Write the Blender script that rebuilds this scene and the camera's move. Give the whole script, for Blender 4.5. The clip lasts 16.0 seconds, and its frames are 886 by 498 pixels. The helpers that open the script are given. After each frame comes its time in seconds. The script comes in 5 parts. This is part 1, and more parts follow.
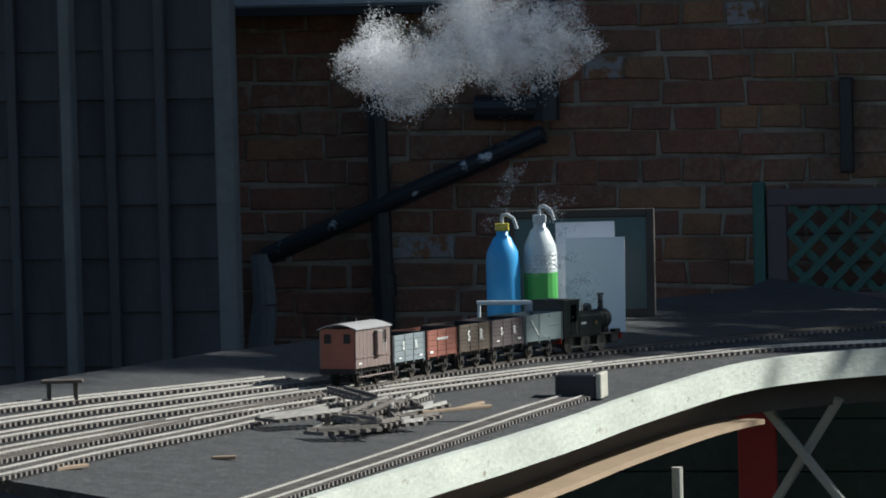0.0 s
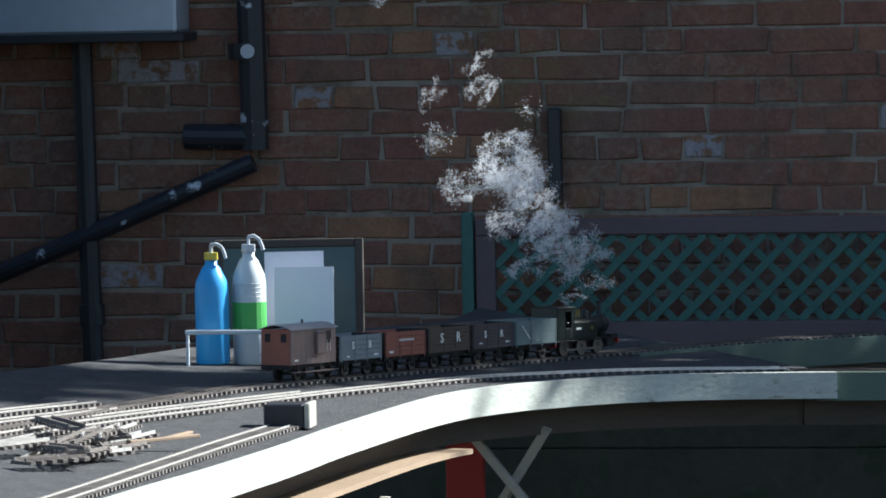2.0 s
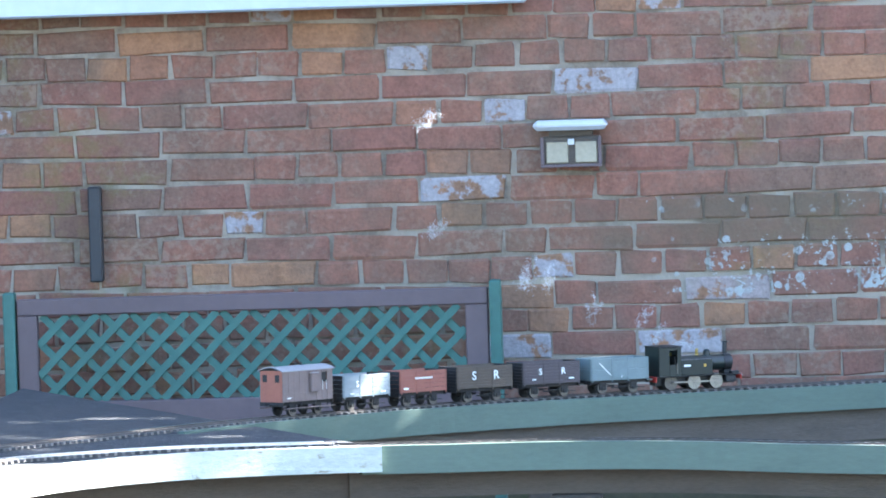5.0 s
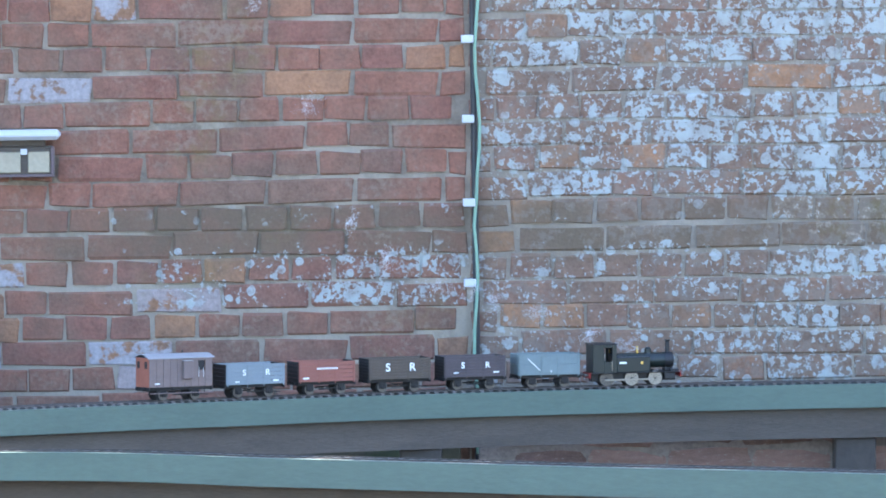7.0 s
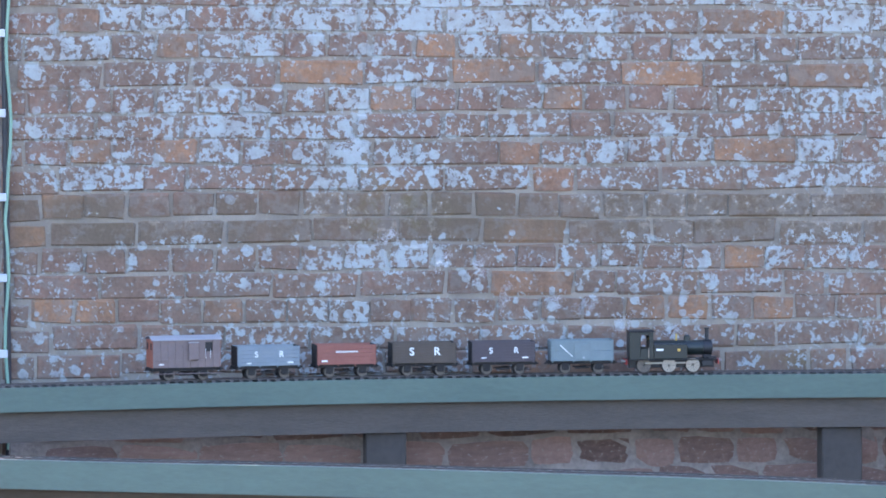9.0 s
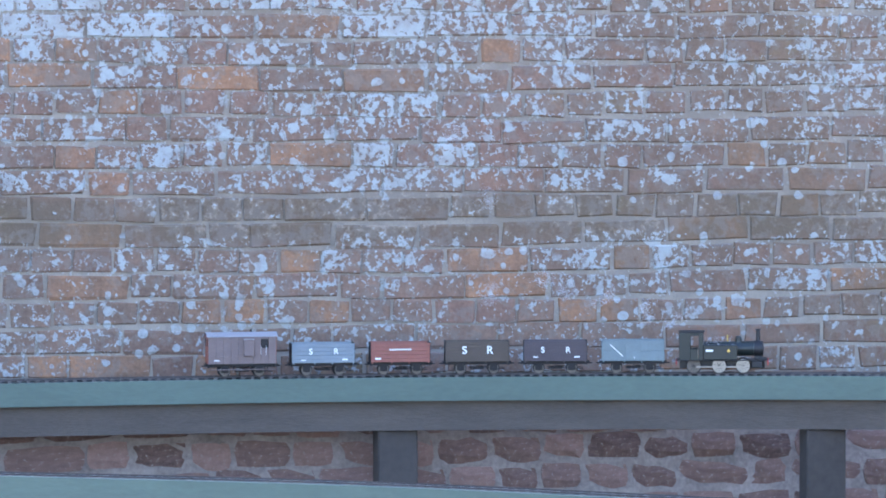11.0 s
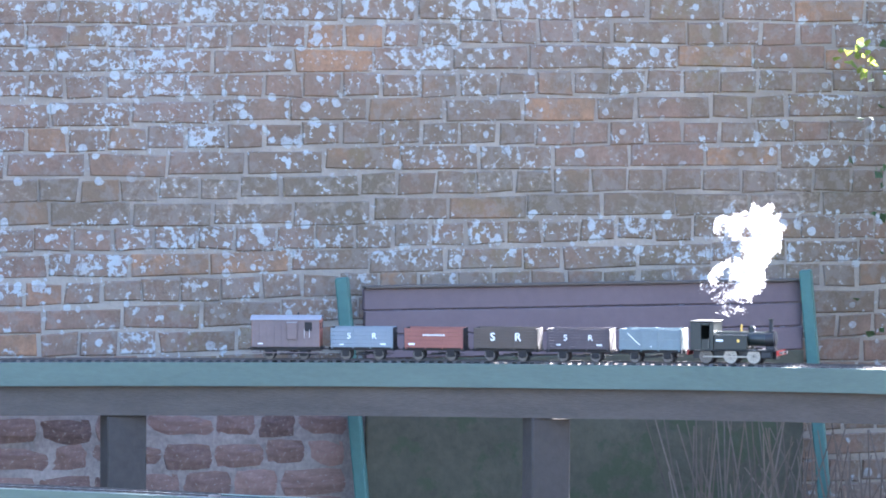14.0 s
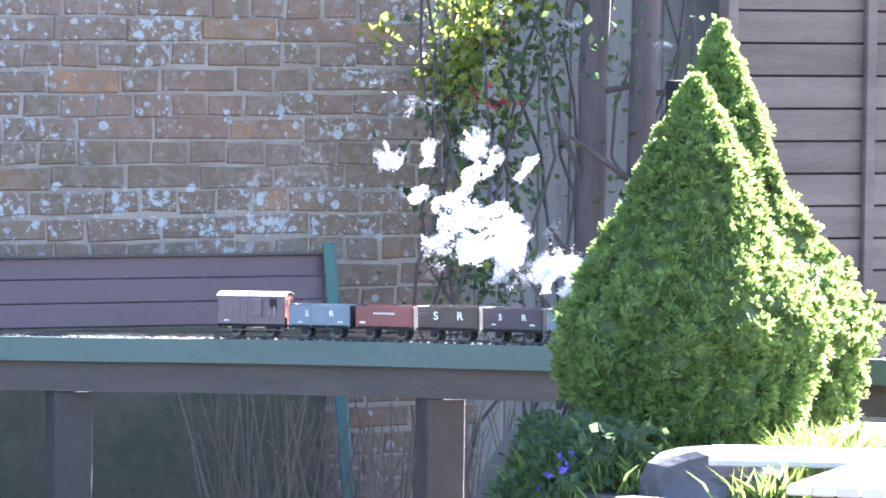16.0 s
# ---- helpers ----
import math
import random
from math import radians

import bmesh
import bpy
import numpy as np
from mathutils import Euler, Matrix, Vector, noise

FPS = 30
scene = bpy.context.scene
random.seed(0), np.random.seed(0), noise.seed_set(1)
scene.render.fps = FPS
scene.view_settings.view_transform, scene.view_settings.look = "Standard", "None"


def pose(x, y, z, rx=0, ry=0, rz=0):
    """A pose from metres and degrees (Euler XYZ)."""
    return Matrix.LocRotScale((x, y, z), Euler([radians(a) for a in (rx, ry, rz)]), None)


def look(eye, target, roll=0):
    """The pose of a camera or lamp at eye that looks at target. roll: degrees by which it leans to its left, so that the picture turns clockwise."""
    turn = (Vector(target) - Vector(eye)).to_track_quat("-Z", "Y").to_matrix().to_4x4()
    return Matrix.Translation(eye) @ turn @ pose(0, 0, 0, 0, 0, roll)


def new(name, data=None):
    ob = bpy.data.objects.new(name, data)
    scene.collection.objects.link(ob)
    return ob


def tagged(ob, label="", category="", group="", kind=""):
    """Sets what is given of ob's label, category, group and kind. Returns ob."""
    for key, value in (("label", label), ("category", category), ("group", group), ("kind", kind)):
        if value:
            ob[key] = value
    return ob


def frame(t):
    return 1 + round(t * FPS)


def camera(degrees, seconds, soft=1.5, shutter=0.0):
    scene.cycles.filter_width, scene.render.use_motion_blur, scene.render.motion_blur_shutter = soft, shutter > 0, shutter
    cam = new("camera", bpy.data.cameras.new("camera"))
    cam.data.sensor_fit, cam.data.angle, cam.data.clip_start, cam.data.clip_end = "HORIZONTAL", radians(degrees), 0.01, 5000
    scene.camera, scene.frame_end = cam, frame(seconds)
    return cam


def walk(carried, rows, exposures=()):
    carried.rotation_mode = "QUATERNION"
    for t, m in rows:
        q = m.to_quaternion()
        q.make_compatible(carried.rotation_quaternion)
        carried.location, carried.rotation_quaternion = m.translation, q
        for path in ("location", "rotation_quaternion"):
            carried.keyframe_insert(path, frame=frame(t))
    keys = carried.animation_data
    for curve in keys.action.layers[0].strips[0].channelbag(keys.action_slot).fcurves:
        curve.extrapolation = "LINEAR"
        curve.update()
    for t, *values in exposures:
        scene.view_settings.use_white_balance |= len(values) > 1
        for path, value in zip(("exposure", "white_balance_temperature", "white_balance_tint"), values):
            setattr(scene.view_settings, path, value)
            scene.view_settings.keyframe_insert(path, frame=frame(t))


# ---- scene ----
ROWS = (
    (0, 86.2792, 1.4757, 12.8655),
    (0.5, 86.3728, 1.4779, 12.0830),
    (1, 86.3854, 1.3126, 11.2197),
    (1.5, 86.4256, 1.2852, 10.3985),
    (2, 86.5407, 1.1141, 9.5885),
    (2.5, 86.3634, 1.3135, 8.4932),
    (3, 86.6506, 1.2198, 7.9634),
    (3.2, 86.7109, 0.9957, 7.7863),
    (5.3, 87.2850, 1.7570, 3.6177),
    (5.5, 87.2060, 1.5988, 3.0632),
    (6, 87.1444, 1.3337, 1.0955),
    (6.5, 87.0263, 1.0162, -0.0858),
    (7, 87.2864, 0.6684, -1.7881),
    (7.5, 86.9291, 0.7682, -3.2690),
    (8, 86.9614, 0.6166, -4.3279),
    (8.5, 86.9115, 0.6348, -5.6650),
    (9, 87.1919, 0.2718, -7.0710),
    (9.2, 87.1743, 0.2134, -7.5096),
    (11.3, 87.1888, 0.0850, -13.1178),
    (11.5, 87.1373, 0.0689, -13.8272),
    (12, 86.9634, 0.2022, -15.1180),
    (12.5, 87.0660, 0.1195, -16.3672),
    (13, 87.1403, 0.0825, -17.8847),
    (13.5, 87.0188, 0.0233, -18.8836),
    (14, 87.0779, -0.2405, -19.9822),
    (14.5, 86.8963, -0.3121, -21.3340),
    (15, 86.8589, -0.5194, -22.9891),
    (15.5, 86.8974, -0.6857, -24.3875),
    (16, 86.8181, -0.7508, -25.3475),
)
cam = camera(10.0, 16.0, 1.8)
walk(cam, [(t, pose(0, 0, 1.68, rx, ry, rz)) for t, rx, ry, rz in ROWS],
     exposures=((0.0, 0.55, 5850, 4), (1.0, 0.94, 5750, 5), (2.0, 1.44, 5600, 6), (3.0, 2.08, 5650, 8), (5.3, 4.27, 5600, 9), (7.0, 4.22, 5650, 13), (9.0, 4.10, 5700, 20), (12.5, 4.30, 5500, 20), (14.5, 4.38, 5500, 21), (16.0, 4.22, 5550, 22)))

# ---- light ----
SUN_AZ, SUN_EL = (0.85, 0.53), radians(36)
world = bpy.data.worlds.new("sky")
scene.world = world
world.use_nodes = True
wn = world.node_tree.nodes
sky = wn.new("ShaderNodeTexSky")
sky.sky_type, sky.sun_disc = "NISHITA", False
sky.sun_elevation, sky.sun_rotation = SUN_EL, math.atan2(SUN_AZ[0], SUN_AZ[1])
world.node_tree.links.new(sky.outputs[0], wn["Background"].inputs[0])
wn["Background"].inputs[1].default_value = 0.05
sun = new("sun", bpy.data.lights.new("sun", "SUN"))
sun.data.energy, sun.data.angle, sun.data.color = 5.0, radians(0.5), (1.0, 0.93, 0.82)
sun.matrix_world = look((SUN_AZ[0] * 30, SUN_AZ[1] * 30, math.tan(SUN_EL) * 30), (0, 0, 0))

# ---- materials ----
def material(name, base, rough=0.7, metal=0.0, var=0.25, scale=18.0, bump=0.15, spots=None, island=0.0, obj=0.0, streak=None):
    """A procedural surface: two scales of colour change, fine relief, and per-piece change."""
    m = bpy.data.materials.new(name)
    m.use_nodes = True
    nt = m.node_tree
    b = nt.nodes["Principled BSDF"]
    b.inputs["Roughness"].default_value, b.inputs["Metallic"].default_value = rough, metal
    geo = nt.nodes.new("ShaderNodeNewGeometry")
    tc = nt.nodes.new("ShaderNodeTexCoord")
    vec = tc.outputs["Object"]
    if streak:
        mp = nt.nodes.new("ShaderNodeMapping")
        mp.inputs["Scale"].default_value = streak
        nt.links.new(vec, mp.inputs[0])
        vec = mp.outputs[0]

    def noise_node(s, detail=5.0, rgh=0.6):
        n = nt.nodes.new("ShaderNodeTexNoise")
        n.inputs["Scale"].default_value, n.inputs["Detail"].default_value, n.inputs["Roughness"].default_value = s, detail, rgh
        nt.links.new(vec, n.inputs["Vector"])
        return n.outputs["Fac"]

    def maths(op, a, c):
        n = nt.nodes.new("ShaderNodeMath")
        n.operation = op
        for k, v in enumerate((a, c)):
            if isinstance(v, (int, float)):
                n.inputs[k].default_value = v
            else:
                nt.links.new(v, n.inputs[k])
        return n.outputs[0]

    big, fine = noise_node(scale * 0.22), noise_node(scale * 2.5)
    total = maths("ADD", maths("MULTIPLY", maths("SUBTRACT", big, 0.5), 2.2 * var), maths("MULTIPLY", maths("SUBTRACT", fine, 0.5), 1.6 * var))
    if island:
        total = maths("ADD", total, maths("MULTIPLY", maths("SUBTRACT", geo.outputs["Random Per Island"], 0.5), island))
    if obj:
        oi = nt.nodes.new("ShaderNodeObjectInfo")
        total = maths("ADD", total, maths("MULTIPLY", maths("SUBTRACT", oi.outputs["Random"], 0.5), obj))
    hsv = nt.nodes.new("ShaderNodeHueSaturation")
    hsv.inputs["Color"].default_value = (*base, 1)
    nt.links.new(maths("ADD", total, 1.0), hsv.inputs["Value"])
    col = hsv.outputs[0]
    if spots:
        colour, threshold, size = spots
        mix = nt.nodes.new("ShaderNodeMix")
        mix.data_type = "RGBA"
        mix.inputs["B"].default_value = (*colour, 1)
        ramp = nt.nodes.new("ShaderNodeMapRange")
        ramp.inputs["From Min"].default_value, ramp.inputs["From Max"].default_value = threshold, threshold + 0.06
        nt.links.new(noise_node(size), ramp.inputs["Value"])
        nt.links.new(ramp.outputs[0], mix.inputs["Factor"])
        nt.links.new(col, mix.inputs["A"])
        col = mix.outputs["Result"]
    nt.links.new(col, b.inputs["Base Color"])
    if bump:
        bp = nt.nodes.new("ShaderNodeBump")
        bp.inputs["Strength"].default_value, bp.inputs["Distance"].default_value = min(bump * 2, 1.0), 0.004
        nt.links.new(fine, bp.inputs["Height"])
        nt.links.new(bp.outputs[0], b.inputs["Normal"])
    return m


def masonry(name, base, piece):
    """Old brick or mortar with white lichen that grows by place: thick on the garden wall, thin along the house."""
    m = bpy.data.materials.new(name)
    m.use_nodes = True
    nt = m.node_tree
    b = nt.nodes["Principled BSDF"]
    b.inputs["Roughness"].default_value = 0.92
    geo = nt.nodes.new("ShaderNodeNewGeometry")
    pos = geo.outputs["Position"]
    xyz = nt.nodes.new("ShaderNodeSeparateXYZ")
    nt.links.new(pos, xyz.inputs[0])

    def node_noise(s, detail=6.0, rgh=0.62):
        n = nt.nodes.new("ShaderNodeTexNoise")
        n.inputs["Scale"].default_value, n.inputs["Detail"].default_value, n.inputs["Roughness"].default_value = s, detail, rgh
        nt.links.new(pos, n.inputs["Vector"])
        return n.outputs["Fac"]

    def maths(op, a, c):
        n = nt.nodes.new("ShaderNodeMath")
        n.operation = op
        for k, v in enumerate((a, c)):
            if isinstance(v, (int, float)):
                n.inputs[k].default_value = v
            else:
                nt.links.new(v, n.inputs[k])
        return n.outputs[0]

    def step(v, lo, hi, a=0.0, c=1.0):
        n = nt.nodes.new("ShaderNodeMapRange")
        n.interpolation_type = "SMOOTHSTEP"
        for k, x in zip(("From Min", "From Max", "To Min", "To Max"), (lo, hi, a, c)):
            n.inputs[k].default_value = x
        nt.links.new(v, n.inputs["Value"])
        return n.outputs[0]

    def blend(fac, a, colour):
        n = nt.nodes.new("ShaderNodeMix")
        n.data_type = "RGBA"
        n.inputs["B"].default_value = (*colour, 1)
        nt.links.new(fac, n.inputs["Factor"])
        if isinstance(a, tuple):
            n.inputs["A"].default_value = (*a, 1)
        else:
            nt.links.new(a, n.inputs["A"])
        return n.outputs["Result"]

    if piece == "object":
        rnd = nt.nodes.new("ShaderNodeObjectInfo").outputs["Random"]
    else:
        rnd = geo.outputs["Random Per Island"]
    wide, mid, fine = node_noise(3.0), node_noise(22.0), node_noise(95.0)
    X, Z = xyz.outputs["X"], xyz.outputs["Z"]
    garden = step(X, 0.46, 0.56)
    col = base
    if piece:
        dull = blend(garden, base, (0.215, 0.130, 0.085))
        red = maths("MULTIPLY", step(rnd, 0.45, 0.75, 0.0, 0.75), maths("SUBTRACT", 1.0, maths("MULTIPLY", garden, 0.72)))
        col = blend(red, dull, (0.21, 0.085, 0.06))
        col = blend(step(rnd, 0.86, 0.93, 0.0, 0.8), col, (0.33, 0.165, 0.075))
        col = blend(maths("MULTIPLY", step(wide, 0.38, 0.64), 0.70), col, (0.15, 0.100, 0.068))
        pale = maths("MULTIPLY", maths("MULTIPLY", step(rnd, 0.965, 0.970), maths("SUBTRACT", 1.0, garden)), step(mid, 0.40, 0.50))
        col = blend(pale, col, (0.30, 0.275, 0.28))
    hsv = nt.nodes.new("ShaderNodeHueSaturation")
    hsv.inputs["Saturation"].default_value = 0.95
    if isinstance(col, tuple):
        hsv.inputs["Color"].default_value = (*col, 1)
    else:
        nt.links.new(col, hsv.inputs["Color"])
    value = maths("ADD", maths("MULTIPLY", maths("SUBTRACT", mid, 0.5), 0.9), maths("MULTIPLY", maths("SUBTRACT", fine, 0.5), 0.9))
    nt.links.new(maths("ADD", value, 0.98), hsv.inputs["Value"])
    col = hsv.outputs[0]
    # a damp, mossy band
    band = maths("MULTIPLY", step(Z, 0.96, 1.03), step(Z, 1.17, 1.12))
    band = maths("MULTIPLY", band, step(X, -1.6, -0.2))
    col = blend(maths("MULTIPLY", band, step(wide, 0.30, 0.60, 0.35, 0.75)), col, (0.128, 0.097, 0.062))
    moss = maths("MULTIPLY", step(node_noise(1.7), 0.55, 0.68), step(mid, 0.40, 0.62))
    col = blend(maths("MULTIPLY", moss, 0.5), col, (0.13, 0.115, 0.035))
    # patchy olive-brown tone, stronger towards the shrubs
    col = blend(maths("MULTIPLY", step(X, 2.8, 5.4), step(wide, 0.35, 0.62, 0.25, 0.68)), col, (0.125, 0.098, 0.058))
    # lichen
    thick = maths("MULTIPLY", maths("MULTIPLY", garden, step(X, 2.2, 6.0, 1.0, 0.80)), maths("SUBTRACT", 1.0, maths("MULTIPLY", band, 0.72)))
    thick = maths("MULTIPLY", thick, step(Z, 0.90, 1.02, 0.89, 1.0))
    low = maths("MULTIPLY", step(X, -1.3, -0.2), maths("MULTIPLY", step(Z, 0.82, 0.88), step(Z, 1.12, 1.0)))
    seam = maths("MULTIPLY", step(X, -2.2, 0.3, 0.2, 0.7), maths("MULTIPLY", step(Z, 1.03, 1.10), step(Z, 1.19, 1.14)))
    amount = maths("MAXIMUM", thick, maths("MAXIMUM", maths("MULTIPLY", low, 0.90), seam))
    cell = nt.nodes.new("ShaderNodeTexVoronoi")
    cell.inputs["Scale"].default_value = 17.0
    warp = nt.nodes.new("ShaderNodeVectorMath")
    wn3 = nt.nodes.new("ShaderNodeTexNoise")
    wn3.inputs["Scale"].default_value, wn3.inputs["Detail"].default_value = 34.0, 4.0
    nt.links.new(pos, wn3.inputs["Vector"])
    warp.operation = "MULTIPLY_ADD"
    warp.inputs[1].default_value = (0.05, 0.05, 0.05)
    nt.links.new(wn3.outputs["Color"], warp.inputs[0])
    nt.links.new(pos, warp.inputs[2])
    nt.links.new(warp.outputs[0], cell.inputs["Vector"])
    patch = maths("ADD", maths("MULTIPLY", node_noise(9.0, 4.0), 0.75), maths("MULTIPLY", maths("SUBTRACT", 0.62, cell.outputs["Distance"]), 0.75))
    patch = maths("ADD", patch, maths("MULTIPLY", maths("SUBTRACT", fine, 0.5), 0.25))
    limit = maths("SUBTRACT", 1.06, maths("MULTIPLY", amount, maths("ADD", 0.44, maths("MULTIPLY", maths("SUBTRACT", node_noise(3.6, 3.0), 0.5), 0.55))))
    broad = node_noise(2.6, 3.0, 0.5)
    grain = node_noise(24.0, 7.0, 0.68)
    speck = node_noise(48.0, 5.0, 0.62)
    body = maths("ADD", maths("MULTIPLY", grain, 0.52), maths("MULTIPLY", speck, 0.48))
    body = maths("ADD", body, maths("MULTIPLY", maths("SUBTRACT", broad, 0.5), 0.26))
    body = maths("ADD", body, maths("MULTIPLY", maths("SUBTRACT", rnd, 0.5), -0.10) if piece else -0.035)
    # the fired skins of the few orange bricks stay bare
    if piece:
        body = maths("SUBTRACT", body, step(rnd, 0.86, 0.93, 0.0, 0.10))
    fill = step(maths("SUBTRACT", body, maths("SUBTRACT", 0.86, maths("MULTIPLY", amount, 0.330))), 0.0, 0.03)
    lich = maths("MAXIMUM", fill, maths("MULTIPLY", step(maths("SUBTRACT", patch, limit), 0.0, 0.05), step(grain, 0.42, 0.52)))
    spot = nt.nodes.new("ShaderNodeTexVoronoi")
    spot.inputs["Scale"].default_value = 52.0
    nt.links.new(warp.outputs[0], spot.inputs["Vector"])
    dots = maths("MULTIPLY", step(spot.outputs["Distance"], 0.30, 0.22), step(maths("MULTIPLY", amount, node_noise(5.0)), 0.40, 0.50))
    lich = maths("MAXIMUM", lich, maths("MULTIPLY", dots, 0.8))
    disc = nt.nodes.new("ShaderNodeTexVoronoi")
    disc.inputs["Scale"].default_value = 21.0
    soft = nt.nodes.new("ShaderNodeVectorMath")
    soft.operation = "MULTIPLY_ADD"
    soft.inputs[1].default_value = (0.014, 0.014, 0.014)
    nt.links.new(wn3.outputs["Color"], soft.inputs[0])
    nt.links.new(pos, soft.inputs[2])
    nt.links.new(soft.outputs[0], disc.inputs["Vector"])
    pick = nt.nodes.new("ShaderNodeSeparateColor")
    nt.links.new(disc.outputs["Color"], pick.inputs[0])
    size = maths("MULTIPLY", pick.outputs[0], 0.36)
    round_spot = step(maths("SUBTRACT", size, disc.outputs["Distance"]), 0.0, 0.05)
    round_spot = maths("MULTIPLY", round_spot, step(maths("MULTIPLY", amount, node_noise(4.0)), 0.30, 0.42))
    lich = maths("MAXIMUM", lich, maths("MULTIPLY", round_spot, step(fine, 0.3, 0.5, 0.5, 0.95)))
    if not piece:
        col = blend(maths("MULTIPLY", garden, 0.75), col, (0.245, 0.205, 0.16))
        lime = maths("MULTIPLY", step(maths("ADD", node_noise(4.5, 5.0), step(Z, 0.86, 1.0, 0.10, 0.0)), 0.44, 0.62), step(X, 0.46, 0.56, 0.52, 0.36))
        col = blend(lime, col, (0.42, 0.37, 0.30))
    wear = maths("MULTIPLY", maths("MULTIPLY", step(body, 0.53, 0.64), step(broad, 0.35, 0.6, 0.2, 0.6)), step(X, 0.46, 0.56, 0.45, 1.0))
    # thin grey crust between the white patches
    crust = maths("MULTIPLY", maths("MULTIPLY", step(maths("ADD", node_noise(31.0, 6.0, 0.7), maths("MULTIPLY", maths("SUBTRACT", broad, 0.5), 0.3)), 0.47, 0.56), garden), 0.42)
    col = blend(crust, col, (0.21, 0.18, 0.15))
    col = blend(wear, col, (0.33, 0.265, 0.20))
    col = blend(maths("MULTIPLY", lich, step(mid, 0.3, 0.6, 0.55, 0.95)), col, (0.37, 0.395, 0.385))
    nt.links.new(col, b.inputs["Base Color"])
    bp = nt.nodes.new("ShaderNodeBump")
    bp.inputs["Strength"].default_value, bp.inputs["Distance"].default_value = 0.7, 0.006
    nt.links.new(maths("ADD", maths("ADD", mid, maths("MULTIPLY", fine, 0.5)), maths("MULTIPLY", lich, 0.3)), bp.inputs["Height"])
    nt.links.new(bp.outputs[0], b.inputs["Normal"])
    return m


BRICK = masonry("old_brick", (0.235, 0.100, 0.062), "object")
BRICK_REST = masonry("old_brick_rest", (0.235, 0.100, 0.062), "island")
MORTAR = masonry("lime_mortar", (0.195, 0.155, 0.115), "")
PLINTH_JOINT = material("white_mortar", (0.27, 0.225, 0.195), 0.95, var=0.6, scale=30, bump=0.4)
SOIL = material("soil", (0.085, 0.07, 0.05), 0.97, var=0.6, scale=12, bump=0.5)
FELT = material("roofing_felt", (0.046, 0.046, 0.048), 0.95, var=0.7, scale=90, bump=0.9, spots=((0.16, 0.15, 0.14), 0.60, 130))
PAINT_GREEN = material("green_paint", (0.092, 0.130, 0.100), 0.55, var=0.22, scale=14, bump=0.12, spots=((0.075, 0.12, 0.10), 0.70, 11), streak=(1, 1, 3))
PAINT_WORN = material("worn_pale_paint", (0.48, 0.50, 0.44), 0.7, var=0.3, scale=16, bump=0.25, spots=((0.26, 0.24, 0.18), 0.64, 14), streak=(1, 1, 2.5))
BEAM = material("brown_timber", (0.092, 0.074, 0.058), 0.8, var=0.35, scale=20, bump=0.25, streak=(1, 1, 5))
POST = material("dark_post", (0.062, 0.052, 0.043), 0.85, var=0.35, scale=16, bump=0.25)
SLEEPER = material("dark_sleeper", (0.115, 0.10, 0.088), 0.85, var=0.5, scale=50, bump=0.3, island=0.7, obj=0.6)
RAIL_DULL = material("rusty_rail", (0.085, 0.07, 0.06), 0.8, 0.2, var=0.4, scale=40, bump=0.1)
# the screen's mossy board, and the boards that stand in for shade under the shelf
MOSSY_SHADE = material("mossy_shade_board", (0.070, 0.066, 0.042), 0.95, var=0.5, scale=14, bump=0.4, spots=((0.05, 0.06, 0.03), 0.55, 9))
RAIL = material("tarnished_rail", (0.80, 0.77, 0.72), 0.45, 0.85, var=0.3, scale=40, bump=0.1)
BLACK_IRON = material("black_iron", (0.022, 0.023, 0.027), 0.5, var=0.4, scale=14, bump=0.2)
PIPE_PEEL = material("peeling_black_pipe", (0.02, 0.022, 0.028), 0.45, var=0.4, scale=14, bump=0.25, spots=((0.55, 0.58, 0.62), 0.62, 13))
TRELLIS = material("trellis_green", (0.048, 0.128, 0.105), 0.6, var=0.25, scale=20, bump=0.15)
FRAME_BROWN = material("plum_brown_paint", (0.12, 0.085, 0.088), 0.65, var=0.2, scale=14, bump=0.12)
FENCE_DARK = material("weathered_fence", (0.070, 0.070, 0.078), 0.85, var=0.4, scale=22, bump=0.3, streak=(4, 1, 1), island=0.3, obj=0.3)
FENCE_POST = material("grey_fence_post", (0.145, 0.15, 0.155), 0.85, var=0.3, scale=22, bump=0.25)
WHITE_PLASTIC = material("white_plastic", (0.50, 0.52, 0.55), 0.4, var=0.06, bump=0.0)
BLUE_PLASTIC = material("blue_plastic", (0.07, 0.36, 0.72), 0.35, var=0.08, bump=0.0)
YELLOW_PLASTIC = material("yellow_plastic", (0.62, 0.50, 0.06), 0.4, var=0.1, bump=0.0)
GREEN_LABEL = material("green_label", (0.10, 0.42, 0.09), 0.5, var=0.15, bump=0.0)
PALE_PLASTIC = material("translucent_bottle", (0.62, 0.66, 0.66), 0.3, var=0.08, bump=0.0)
CARD = material("white_card", (0.74, 0.75, 0.80), 0.7, var=0.05, scale=6, bump=0.02)
GLASS_GREEN = material("greenish_pane", (0.045, 0.085, 0.085), 0.15, var=0.2, bump=0.0)
GREY_METAL = material("grey_zinc", (0.42, 0.47, 0.53), 0.4, 0.3, var=0.15, scale=10, bump=0.05)
RED_PAINT = material("red_board", (0.33, 0.018, 0.014), 0.6, var=0.2, bump=0.1)
PALE_WOOD = material("pale_batten", (0.40, 0.38, 0.32), 0.75, var=0.25, scale=24, bump=0.2)
RAW_WOOD = material("raw_batten", (0.30, 0.215, 0.14), 0.75, var=0.25, scale=30, bump=0.2)
LENS = material("frosted_lens", (0.30, 0.27, 0.20), 0.25, var=0.3, scale=30, bump=0.1)
